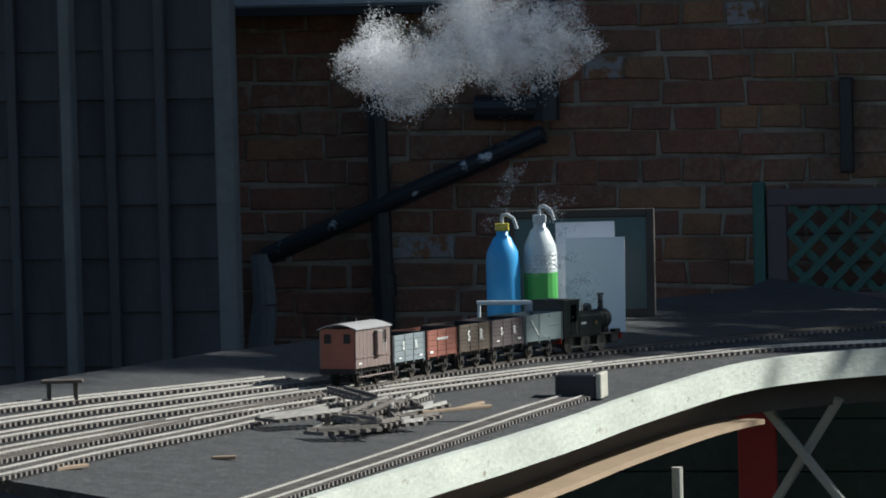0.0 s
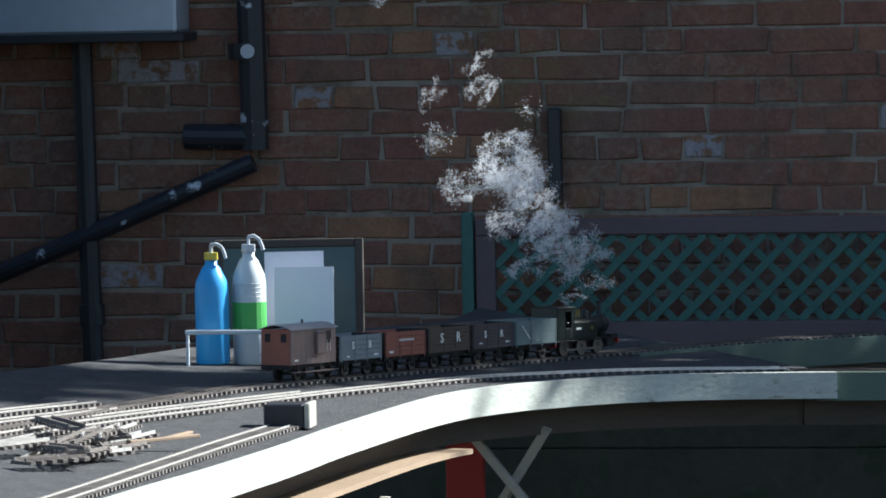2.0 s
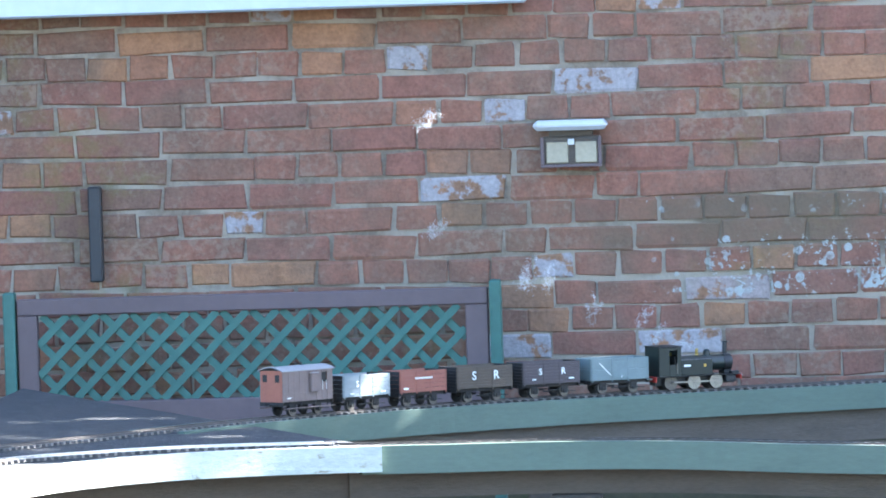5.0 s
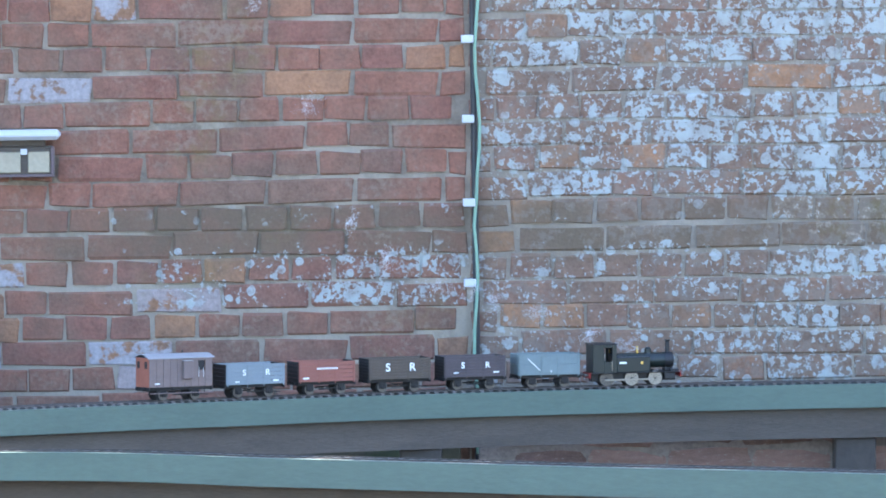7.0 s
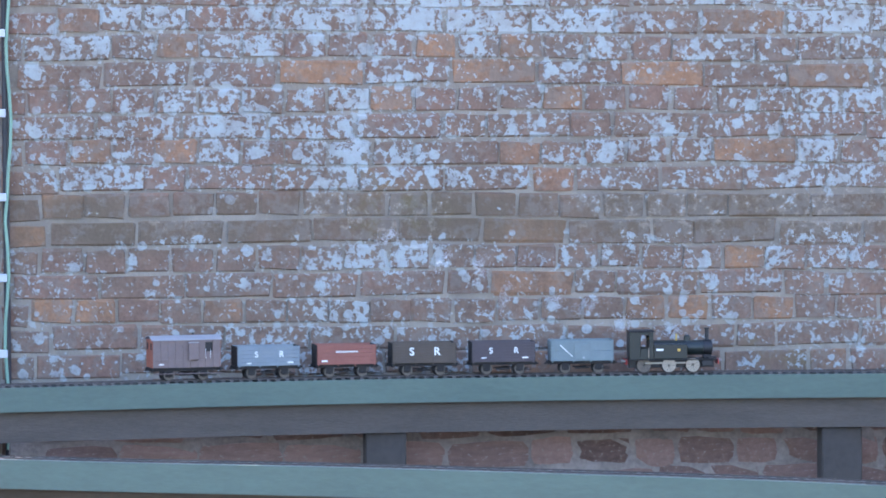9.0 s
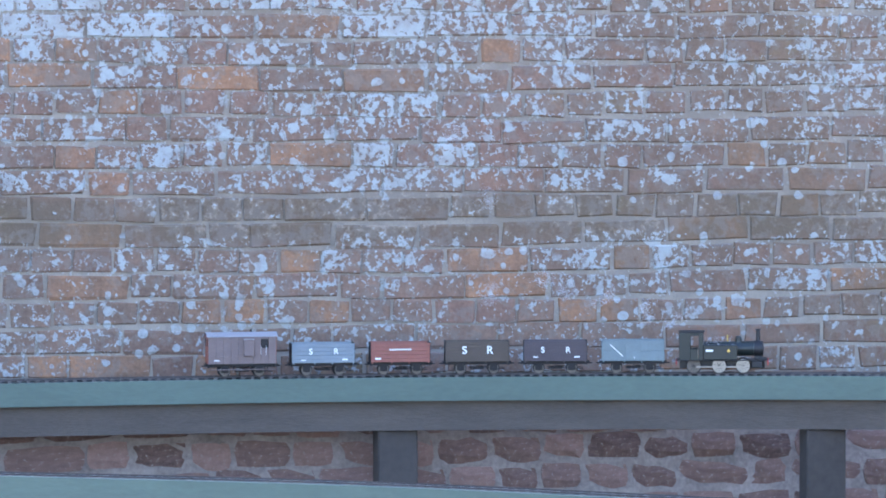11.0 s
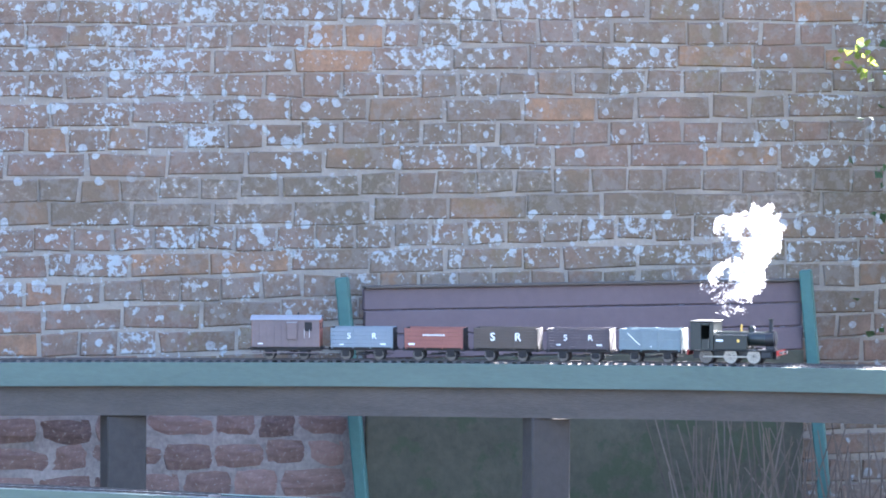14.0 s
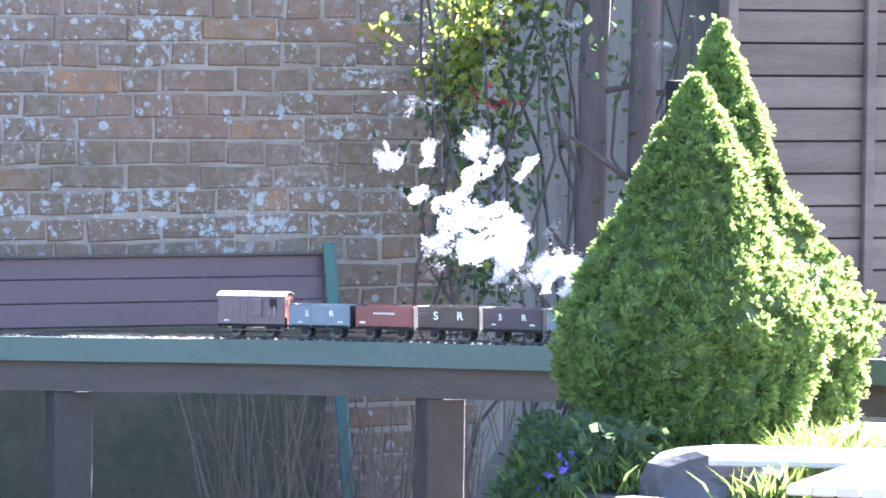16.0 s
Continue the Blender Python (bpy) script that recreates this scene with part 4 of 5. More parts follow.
for v in bm.verts:
    x, y = 6.6 + v.co.x * 4.4, 10.0 + v.co.y * 4.4
    v.co = Vector((x, y, mound_height(x, y) + 0.03 * noise.noise(Vector((x * 3, y * 3, 0))) - 0.03))
mound = part("rockery_mound", bm, SOIL, smooth=True)
tagged(mound, "raised earth rockery bed beside the railway", "ground", kind="structure")


def conifer(x, y, z0, h, r, shape, label, seed):
    """A dwarf spruce: an added opaque heart, coloured dark as inner shade, under many soft rounded sprays of short
    needles; shape is its outline, foot to tip.
    """
    rng = random.Random(seed)
    thing = empty("dwarf_conifer", label, "conifer", "dwarf conifers", m=pose(x, y, z0))
    part("trunk", rod(bmesh.new(), (0, 0, -0.05), (0, 0, h * 0.9), 0.03, 0.006, n=10), BARK, thing)

    def radius(u, q):
        lump = 1 + 0.13 * noise.noise(Vector((q.x * 1.8, q.y * 1.8, u * 4 + seed))) + 0.20 * noise.noise(Vector((q.x * 4.5, q.y * 4.5, u * 10 + seed)))
        return r * float(np.interp(u, *shape)) * lump

    # closed core added to stop light passing through; its dark colour paints inner shade
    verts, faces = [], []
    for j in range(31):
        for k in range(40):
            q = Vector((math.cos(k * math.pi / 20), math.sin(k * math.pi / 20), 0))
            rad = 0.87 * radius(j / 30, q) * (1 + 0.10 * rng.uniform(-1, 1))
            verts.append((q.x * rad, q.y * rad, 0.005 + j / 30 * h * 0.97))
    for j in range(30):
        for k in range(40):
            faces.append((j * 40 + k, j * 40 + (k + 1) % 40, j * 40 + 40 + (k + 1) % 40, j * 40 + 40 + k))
    from_lists("inner_foliage", verts, faces, TWIG_SHADE, thing, "twiggy core added to block light, coloured dark as inner shade")
    verts, faces = [], []
    for _ in range(3600):
        u = 1 - math.sqrt(rng.random()) if rng.random() < 0.75 else rng.random()
        a = rng.uniform(0, 2 * math.pi)
        q = Vector((math.cos(a), math.sin(a), 0))
        rad = radius(u, q) * rng.uniform(0.88, 1.0) + 0.002
        c = Vector((q.x * rad, q.y * rad, 0.01 + u * h))
        out = Vector((q.x, q.y, rng.uniform(0.2, 1.3) + 4 * max(0.0, u - 0.85))).normalized()
        size = rng.uniform(0.019, 0.030)
        for _ in range(26):
            d = (out * 0.8 + Vector((rng.gauss(0, 0.55), rng.gauss(0, 0.55), rng.gauss(0, 0.5)))).normalized()
            s = d.cross(Vector((rng.gauss(0, 1), rng.gauss(0, 1), rng.gauss(0, 1)))).normalized() * 0.0026
            base = c + d * size * rng.uniform(-0.1, 0.3)
            k = len(verts)
            verts += [base - s, base + s, base + d * size * 0.7 + s * 0.6, base + d * size * 0.7 - s * 0.6]
            faces.append((k, k + 1, k + 2, k + 3))
    from_lists("crown", verts, faces, NEEDLE, thing)
    return thing


conifer(5.396, 10.055, 0.575, 0.850, 0.306, ((0, 0.03, 0.14, 0.215, 0.354, 0.446, 0.523, 0.60, 0.754, 0.91, 0.96, 1), (0.60, 0.69, 0.84, 0.88, 0.97, 0.83, 0.72, 0.57, 0.38, 0.15, 0.07, 0.0)),
        "dense bright green dwarf conifer in the rockery", 3)
conifer(5.872, 10.820, 0.575, 0.960, 0.385, ((0, 0.1, 0.265, 0.37, 0.47, 0.62, 0.765, 0.91, 0.96, 1), (0.75, 0.9, 0.98, 0.82, 0.60, 0.36, 0.26, 0.11, 0.05, 0.0)),
        "taller dense dwarf conifer behind its neighbour", 7)


def rock(name, c, dims, seed, label, mat=None):
    bm = bmesh.new()
    bmesh.ops.create_icosphere(bm, subdivisions=3, radius=0.5)
    for v in bm.verts:
        q = v.co * (1 + 0.28 * noise.noise(v.co * 2.3 + Vector((seed, 0, 0))) + 0.10 * noise.noise(v.co * 7 + Vector((seed, 3, 0))))
        q = Vector((max(-0.42, min(0.42, q.x)), max(-0.42, min(0.42, q.y)), max(-0.40, min(0.36, q.z))))
        v.co = Vector((c[0] + q.x * dims[0], c[1] + q.y * dims[1], c[2] + q.z * dims[2]))
    return tagged(part(name, bm, mat or STONE), label, "rock", "rockery stones")


rock("rock", (5.13, 9.44, 0.57), (0.36, 0.26, 0.27), 1, "grey rounded rockery stone, coloured dark as if in shade")
rock("rock", (5.30, 9.22, 0.545), (0.30, 0.20, 0.19), 2, "grey flat rockery stone below the slab")
rock("rock", (5.05, 9.20, 0.565), (0.22, 0.2, 0.17), 5, "low grey rockery stone beside the step")
slab = boxed("stone_slab", PLANK, (-0.19, 0.19, -0.13, 0.08, 0, 0.014), bevel=0.003, m=pose(5.185, 9.17, 0.668, 3, 0, -30))
tagged(slab, "flat pale stone slab glaring in the sun", "slab")
deck = empty("timber_steps", "sun-bleached slatted timber step in the rockery", "deck", m=pose(5.16, 8.92, 0.665, 0, 0, 45))
for k in range(8):
    boxed("slat", PLANK, (-0.50, 0.55, -0.40 + k * 0.05, -0.40 + k * 0.05 + 0.046, 0, 0.02), deck, 0.003)
for s in (-0.3, 0.3):
    boxed("bearer", BEAM, (s - 0.02, s + 0.02, -0.39, -0.004, -0.69, -0.0005), deck, 0.003)


def tufts():
    rng = random.Random(31)
    verts, faces = [], []
    for x, y, rx, ry, n, h in ((5.47, 9.55, 0.10, 0.07, 520, 0.13), (5.60, 9.62, 0.12, 0.06, 420, 0.12), (5.04, 9.05, 0.05, 0.04, 160, 0.10), (5.0, 9.75, 0.12, 0.15, 360, 0.09), (4.85, 9.75, 0.12, 0.2, 300, 0.09), (5.05, 9.6, 0.1, 0.1, 200, 0.08)):
        for _ in range(n):
            px, py = x + rng.gauss(0, rx * 0.6), y + rng.gauss(0, ry * 0.6)
            z = mound_height(px, py) - 0.03
            l = h * rng.uniform(0.5, 1.3)
            d = Vector((rng.gauss(0, 0.4), rng.gauss(0, 0.4), 1)).normalized()
            s = Vector((rng.gauss(0, 1), rng.gauss(0, 1), 0)).normalized() * 0.003
            c = Vector((px, py, z))
            k = len(verts)
            verts += [c - s, c + s, c + d * l * 0.6 + s * 0.8, c + d * l + Vector((d.x, d.y, -0.3)) * l * 0.3, c + d * l * 0.6 - s * 0.8]
            faces.append((k, k + 1, k + 2, k + 3, k + 4))
    g = from_lists("grass", verts, faces, GRASS)
    tagged(g, "tufts of grass and low weeds in the rockery", "grass", kind="stuff")
    verts, faces = [], []
    for _ in range(150):
        px, py = 5.6 + rng.random() * 0.9, 12.8 + rng.random() * 0.8
        a = Vector((px, py, -0.02))
        b = a + Vector((rng.gauss(0, 0.10), rng.gauss(0, 0.05), rng.uniform(0.25, 0.55)))
        s = Vector((0.004, 0, 0))
        k = len(verts)
        verts += [a - s, a + s, b + s * 0.5, b - s * 0.5]
        faces.append((k, k + 1, k + 2, k + 3))
    lv, lf = [], []
    for _ in range(1300):
        px, py = 4.78 + rng.random() * 0.30, 9.55 + rng.random() * 0.5
        leaf_quads(lv, lf, (px, py, mound_height(px, py) - 0.03 + rng.random() * 0.13), rng.uniform(0.02, 0.04), rng, -0.6)
    g = from_lists("ground_cover", lv, lf, LEAF_DARK)
    tagged(g, "low dark leafy ground cover on the rockery", "ground cover", kind="stuff")
    g = from_lists("dry_stems", verts, faces, STEM)
    tagged(g, "dry tangled stems under the shelf", "dry stems", kind="stuff")
    for k in range(7):
        x, y = 4.865 + rng.gauss(0, 0.02), 9.64 + rng.gauss(0, 0.03)
        z = mound_height(x, y) - 0.03
        f = empty("violet_flower", "small violet flower at the rockery's edge", "flower", "violet flowers", m=pose(x, y, z))
        h = rng.uniform(0.06, 0.12)
        part("stalk", rod(bmesh.new(), (0, 0, -0.02), (0, 0, h), 0.0015, n=5), GRASS, f)
        verts, faces = [], []
        for _ in range(7):
            leaf_quads(verts, faces, (0, 0, h), 0.012, rng)
        from_lists("petals", verts, faces, VIOLET, f)


tufts()


# ---- unseen trees added beyond the garden wall to shade the shelves ----
def shade_tree(x, y, low, high, x0, x1, seed):
    """A tall unseen tree, added to block the sun; its crown fills the height between two sloping lines over a stretch
    of x.
    """
    rng = random.Random(seed)
    thing = empty("tree", "unseen leafy tree added beyond the brick wall to cast shade", "tree", "trees beyond the wall")
    part("trunk", rod(bmesh.new(), (x, y, -0.03), (x, y, (low(x) + high(x)) / 2), 0.14, 0.05, n=12), BARK, thing)
    verts, faces = [], []
    limbs = bmesh.new()
    for k in range(12):
        tx, dy = rng.uniform(x0, x1), rng.uniform(-0.2, 0.2)
        way = [(q, y + dy * u, low(q) * 0.45 + high(q) * 0.55) for u, q in ((j / 8, x + (tx - x) * j / 8) for j in range(9))]
        for j, (p0, p1) in enumerate(zip(way, way[1:])):
            rod(limbs, p0, p1, 0.05 - 0.0045 * j, 0.0455 - 0.0045 * j, n=6)
    part("limb", limbs, BARK, thing)
    area = sum((high(q) - low(q)) for q in np.linspace(x0, x1, 40)) / 40 * (x1 - x0)
    for _ in range(int(area * 480)):
        px = rng.uniform(x0, x1)
        while rng.random() > (high(px) - low(px)) / 8.6:
            px = rng.uniform(x0, x1)
        lo, hi = low(px), high(px)
        pz = rng.uniform(lo, hi) + 0.08 * noise.noise(Vector((px * 2.5, seed, 0)))
        leaf_quads(verts, faces, (px, y + rng.gauss(0, 0.14), pz), rng.uniform(0.10, 0.17), rng)
    from_lists("crown", verts, faces, LEAF_DARK, thing)


# crown edges shaped so that a strip of sun reaches the station board
def upper(x):
    return float(np.interp(x, (3.8, 4.0, 4.07, 4.42, 4.56, 5.05, 5.25, 5.78, 5.90, 6.55, 8.2), (1.8, 5.0, 5.2, 5.45, 6.40, 7.09, 7.31, 7.76, 8.34, 8.92, 10.5)))


def under(x):
    return float(np.interp(x, (4.0, 4.4, 5.3, 7.4, 9.9, 12.0), (4.4, 5.0, 5.9, 7.75, 9.9, 10.2)))


shade_tree(3.2, 15.0, upper, lambda x: upper(x) + float(np.interp(x, (4.6, 4.9, 6.3, 6.6), (0.95, 0.42, 0.42, 0.95))) if x > 4.0 else float(np.interp(x, (1.3, 3.4, 4.0), (4.6, 5.3, 6.1))), 1.3, 7.8, 5)
shade_tree(6.3, 15.0, lambda x: 1.7, under, 4.0, 8.1, 9)
shade_tree(9.8, 15.0, lambda x: 5.0, under, 8.0, 12.05, 13)

# ---- train ----
LOCO_GREEN = material("loco_dark_green", (0.012, 0.018, 0.016), 0.35, var=0.25, scale=60, bump=0.03)
LOCO_BLACK = material("loco_black", (0.012, 0.012, 0.013), 0.5, var=0.3, scale=60, bump=0.05)
STEEL = material("bright_steel", (0.30, 0.28, 0.25), 0.4, 0.9, var=0.1, bump=0.0)
DULL_STEEL = material("dull_tyre", (0.14, 0.12, 0.10), 0.5, 0.6, var=0.2, bump=0.0)
BUFFER_RED = material("buffer_red", (0.42, 0.03, 0.02), 0.45, var=0.15, bump=0.0)
BRASS = material("brass", (0.55, 0.40, 0.12), 0.3, 0.9, var=0.1, bump=0.0)
VAN_BROWN = material("van_brown", (0.185, 0.135, 0.12), 0.7, var=0.2, scale=70, bump=0.1)
VAN_END = material("van_end_red", (0.30, 0.10, 0.06), 0.65, var=0.2, scale=70, bump=0.1)
VAN_ROOF = material("van_roof_grey", (0.30, 0.29, 0.29), 0.6, var=0.15, scale=40, bump=0.05)
WAGON_BLUE = material("wagon_blue_grey", (0.205, 0.235, 0.25), 0.6, var=0.2, scale=70, bump=0.08)
WAGON_RED = material("wagon_bauxite", (0.27, 0.098, 0.068), 0.65, var=0.2, scale=70, bump=0.08)
WAGON_BROWN = material("wagon_umber", (0.095, 0.07, 0.05), 0.7, var=0.25, scale=70, bump=0.1)
WAGON_DARK = material("wagon_dark_brown", (0.085, 0.065, 0.065), 0.7, var=0.25, scale=70, bump=0.1)
WAGON_STEEL = material("wagon_pale_blue_grey", (0.165, 0.205, 0.205), 0.55, var=0.2, scale=70, bump=0.06)
UNDER = material("underframe_black", (0.022, 0.019, 0.017), 0.75, var=0.3, scale=70, bump=0.1)
LETTER = material("white_letter", (0.80, 0.80, 0.76), 0.6, var=0.05, bump=0.0)


def lettering(text, size, mat, parent, m, name="letter"):
    cu = bpy.data.curves.new(name, "FONT")
    cu.body, cu.size, cu.extrude, cu.align_x, cu.align_y = text, size, 0.0003, "CENTER", "CENTER"
    cu.offset = size * 0.02
    tmp = new(name, cu)
    me = bpy.data.meshes.new_from_object(tmp.evaluated_get(bpy.context.evaluated_depsgraph_get()))
    bpy.data.objects.remove(tmp)
    me.materials.append(mat)
    ob = new(name, me)
    ob.parent = parent
    ob.matrix_basis = m
    return ob


def wheel(parent, x, side, r, rim, spokes=False):
    """A flanged wheel on its axle's end; side is -1 towards the garden."""
    prof = [(0.004, -0.003), (r * 0.3, -0.003), (r * 0.32, -0.0015), (r * 0.74, -0.0015), (r * 0.76, -0.003), (r, -0.003), (r, 0.002), (r + 0.0022, 0.003), (r + 0.0022, 0.0042)]
    m = pose(x, side * 0.0235, r, 90 if side < 0 else -90, 0, 0)
    hub = empty("wheel", "", "")
    hub.parent = parent
    hub.matrix_basis = Matrix.Translation((x, side * 0.0235, r))
    turn = pose(0, 0, 0, 90 if side < 0 else -90)
    part("disc", lathe(bmesh.new(), [(q, -z) for q, z in prof], 24, turn), UNDER, hub)
    ring = [(r * 0.90, 0.0031), (r * 0.98, 0.0031), (r * 0.98, 0.0038), (r * 0.90, 0.0038)]
    part("tyre", lathe(bmesh.new(), [(r * 0.98, 0.0030), (r * 0.98, 0.0036)], 24, turn) if not spokes else lathe(bmesh.new(), ring, 24, turn), rim, hub)
    if spokes:
        bm = bmesh.new()
        for k in range(10):
            a = k * 2 * math.pi / 10
            rod(bm, (0, side * 0.0034, 0), (math.cos(a) * r * 0.85, side * 0.0034, math.sin(a) * r * 0.85), 0.0008, n=4)
        part("spoke", bm, LOCO_GREEN, hub)
    return hub


def running_gear(t, half, axles, r=0.0145):
    wheels = []
    for s in (-1, 1):
        boxed("solebar", UNDER, (-half, half, s * 0.027 - 0.002, s * 0.027 + 0.002, 0.026, 0.034), t, 0.0005)
        for a in axles:
            wheels.append(wheel(t, a, s, r, DULL_STEEL))
            bm = box(bmesh.new(), a - 0.010, a + 0.010, s * 0.0285 - 0.0015, s * 0.0285 + 0.0015, 0.010, 0.026, 0.0005)
            box(bm, a - 0.004, a + 0.004, s * 0.031 - 0.002, s * 0.031 + 0.002, 0.009, 0.018, 0.0005)
            part("axle_guard", bm, UNDER, t)
        bm = bmesh.new()
        rod(bm, (0, s * 0.030, 0.019), (half * 0.9, s * 0.031, 0.013), 0.0012, n=6)
        rod(bm, (-0.02, s * 0.028, 0.015), (0.02, s * 0.028, 0.015), 0.0018, n=6)
        part("brake_lever", bm, UNDER, t)
        for e in (-1, 1):
            bm = bmesh.new()
            rod(bm, (e * half, s * 0.018, 0.030), (e * (half + 0.006), s * 0.018, 0.030), 0.0022, n=8)
            rod(bm, (e * (half + 0.006), s * 0.018, 0.030), (e * (half + 0.0075), s * 0.018, 0.030), 0.0048, n=12)
            part("buffer", bm, UNDER, t)
    for e in (-1, 1):
        boxed("headstock", UNDER, (e * half - 0.0018, e * half + 0.0018, -0.037, 0.037, 0.025, 0.0348), t, 0.0005)
    for e in (-1, 1):
        boxed("coupling", UNDER, (e * (half + 0.008) - 0.008, e * (half + 0.008) + 0.008, -0.003, 0.003, 0.026, 0.029), t, 0)
    for a in axles:
        part("axle", rod(bmesh.new(), (a, -0.022, r), (a, 0.022, r), 0.002, n=8), UNDER, t)
    return wheels


def wagon(mat, label, planks, letters, size, stripe=False, half=0.084, top=0.089, bars=()):
    t = empty("wagon", label, "model wagon", "train wagons")
    wheels = running_gear(t, half, (-0.046, 0.046))
    z0 = 0.0352
    h = (top - z0) / planks
    for k in range(planks):
        za, zb = z0 + k * h, z0 + (k + 1) * h - 0.0006
        for s in (-1, 1):
            boxed("side_plank", mat, (-half, half, s * 0.0385 - 0.0015, s * 0.0385 + 0.0015, za, zb), t, 0.0004)
        for e in (-1, 1):
            boxed("end_plank", mat if stripe else UNDER, (e * half - 0.0015, e * half + 0.0015, -0.0368, 0.0368, za, zb), t, 0.0004)
    boxed("floor", UNDER, (-half + 0.002, half - 0.002, -0.0365, 0.0365, 0.0348, 0.0365), t, 0)
    for s in (-1, 1):
        for x in (-half + 0.004, -0.024, 0.024, half - 0.004):
            boxed("strapping", mat, (x - 0.0016, x + 0.0016, s * 0.0405 - 0.0006, s * 0.0405 + 0.0006, z0 - 0.004, top), t, 0)
        face = pose(0, s * 0.0416, 0, 90, 0, 0 if s < 0 else 180)
        for ch, x in letters:
            lettering(ch, size, LETTER, t, face @ Matrix.Translation((x, 0.066, 0)))
        for x, z, w, hh in bars:
            b = boxed("lettering_bar", LETTER, (-w / 2, w / 2, -hh / 2, hh / 2, -0.0003, 0.0003), t, 0)
            b.matrix_basis = face @ Matrix.Translation((x, z, 0))
        if stripe:
            b = boxed("white_stripe", LETTER, (-0.0235, 0.0235, -0.0012, 0.0012, -0.0003, 0.0003), t, 0)
            b.matrix_basis = face @ Matrix.Translation((-0.045, 0.064, 0)) @ pose(0, 0, 0, 0, 0, -43)
            b2 = boxed("side_door", mat, (-0.022, 0.022, -0.022, 0.020, 0, 0.0012), t, 0.0004)
            b2.matrix_basis = face @ Matrix.Translation((0.0, 0.063, -0.0012))
    return t, wheels


def brake_van():
    t = empty("brake_van", "brown model brake van with pale grey roof and red ends", "model brake van")
    half = 0.094
    wheels = running_gear(t, half, (-0.048, 0.048))
    z0, z1 = 0.0352, 0.109
    n = 9
    for s in (-1, 1):
        for k in range(n):
            xa = -half + k * (2 * half) / n
            if k == n - 2:
                boxed("side_plank", VAN_BROWN, (xa, xa + 2 * half / n - 0.0005, s * 0.036 - 0.0012, s * 0.036 + 0.0012, z0, 0.078), t, 0.0003)
                boxed("window", UNDER, (xa + 0.001, xa + 2 * half / n - 0.0015, s * 0.0345 - 0.0006, s * 0.0345 + 0.0006, 0.0785, 0.103), t, 0)
                boxed("lintel", VAN_BROWN, (xa, xa + 2 * half / n - 0.0005, s * 0.036 - 0.0012, s * 0.036 + 0.0012, 0.1032, z1), t, 0.0003)
            else:
                boxed("side_plank", VAN_BROWN, (xa, xa + 2 * half / n - 0.0005, s * 0.036 - 0.0012, s * 0.036 + 0.0012, z0, z1), t, 0.0003)
        boxed("lookout_ducket", VAN_BROWN, (0.004, 0.032, s * 0.0415 - 0.0042, s * 0.0415 + 0.0042, 0.056, 0.102), t, 0.0015)
        boxed("ducket_cap", VAN_ROOF, (0.003, 0.033, s * 0.0422 - 0.0042, s * 0.0422 + 0.0042, 0.1023, 0.1045), t, 0.0005)
        boxed("waist_rail", VAN_BROWN, (-half, half, s * 0.038 - 0.0008, s * 0.038 + 0.0008, 0.0545, 0.0565), t, 0)
        boxed("footboard", VAN_BROWN, (-half, half, s * 0.041 - 0.004, s * 0.041 + 0.004, 0.0185, 0.0205), t, 0.0005)
        for x in (-0.07, -0.025, 0.025, 0.07):
            boxed("step_hanger", UNDER, (x - 0.001, x + 0.001, s * 0.0385 - 0.001, s * 0.0385 + 0.001, 0.0206, 0.036), t, 0)
        for x in (0.052, 0.066):
            part("handrail", rod(bmesh.new(), (x, s * 0.040, 0.060), (x, s * 0.040, 0.085), 0.0005, n=6), LETTER, t)
        boxed("lettering_bar", LETTER, (-0.078, -0.064, s * 0.0374 - 0.0003, s * 0.0374 + 0.0003, 0.043, 0.046), t, 0)
    for e in (-1, 1):
        boxed("end_panel", VAN_END, (e * half - 0.0012, e * half + 0.0012, -0.0345, 0.0345, z0, z1 + 0.003), t, 0.0003)
        for y in (-0.020, 0.020):
            boxed("end_window", UNDER, (e * (half + 0.0016) - 0.0003, e * (half + 0.0016) + 0.0003, y - 0.007, y + 0.007, 0.084, 0.102), t, 0)
    bm = bmesh.new()
    rings = []
    for x in (-half - 0.005, half + 0.005):
        rings.append([bm.verts.new((x, -0.040 + 0.08 * k / 10, z1 + 0.0005 + 0.010 * math.sin(math.pi * k / 10) + dz)) for dz in (0, 0.002) for k in (range(11) if dz == 0 else range(10, -1, -1))])
    for k in range(22):
        bm.faces.new((rings[0][k], rings[1][k], rings[1][(k + 1) % 22], rings[0][(k + 1) % 22]))
    bm.faces.new(rings[0][::-1])
    bm.faces.new(rings[1])
    bmesh.ops.recalc_face_normals(bm, faces=bm.faces[:])
    part("roof", bm, VAN_ROOF, t, "pale grey curved roof")
    part("stove_pipe", rod(bmesh.new(), (0.03, 0.01, 0.119), (0.03, 0.01, 0.128), 0.0025, n=8), UNDER, t)
    return t, wheels


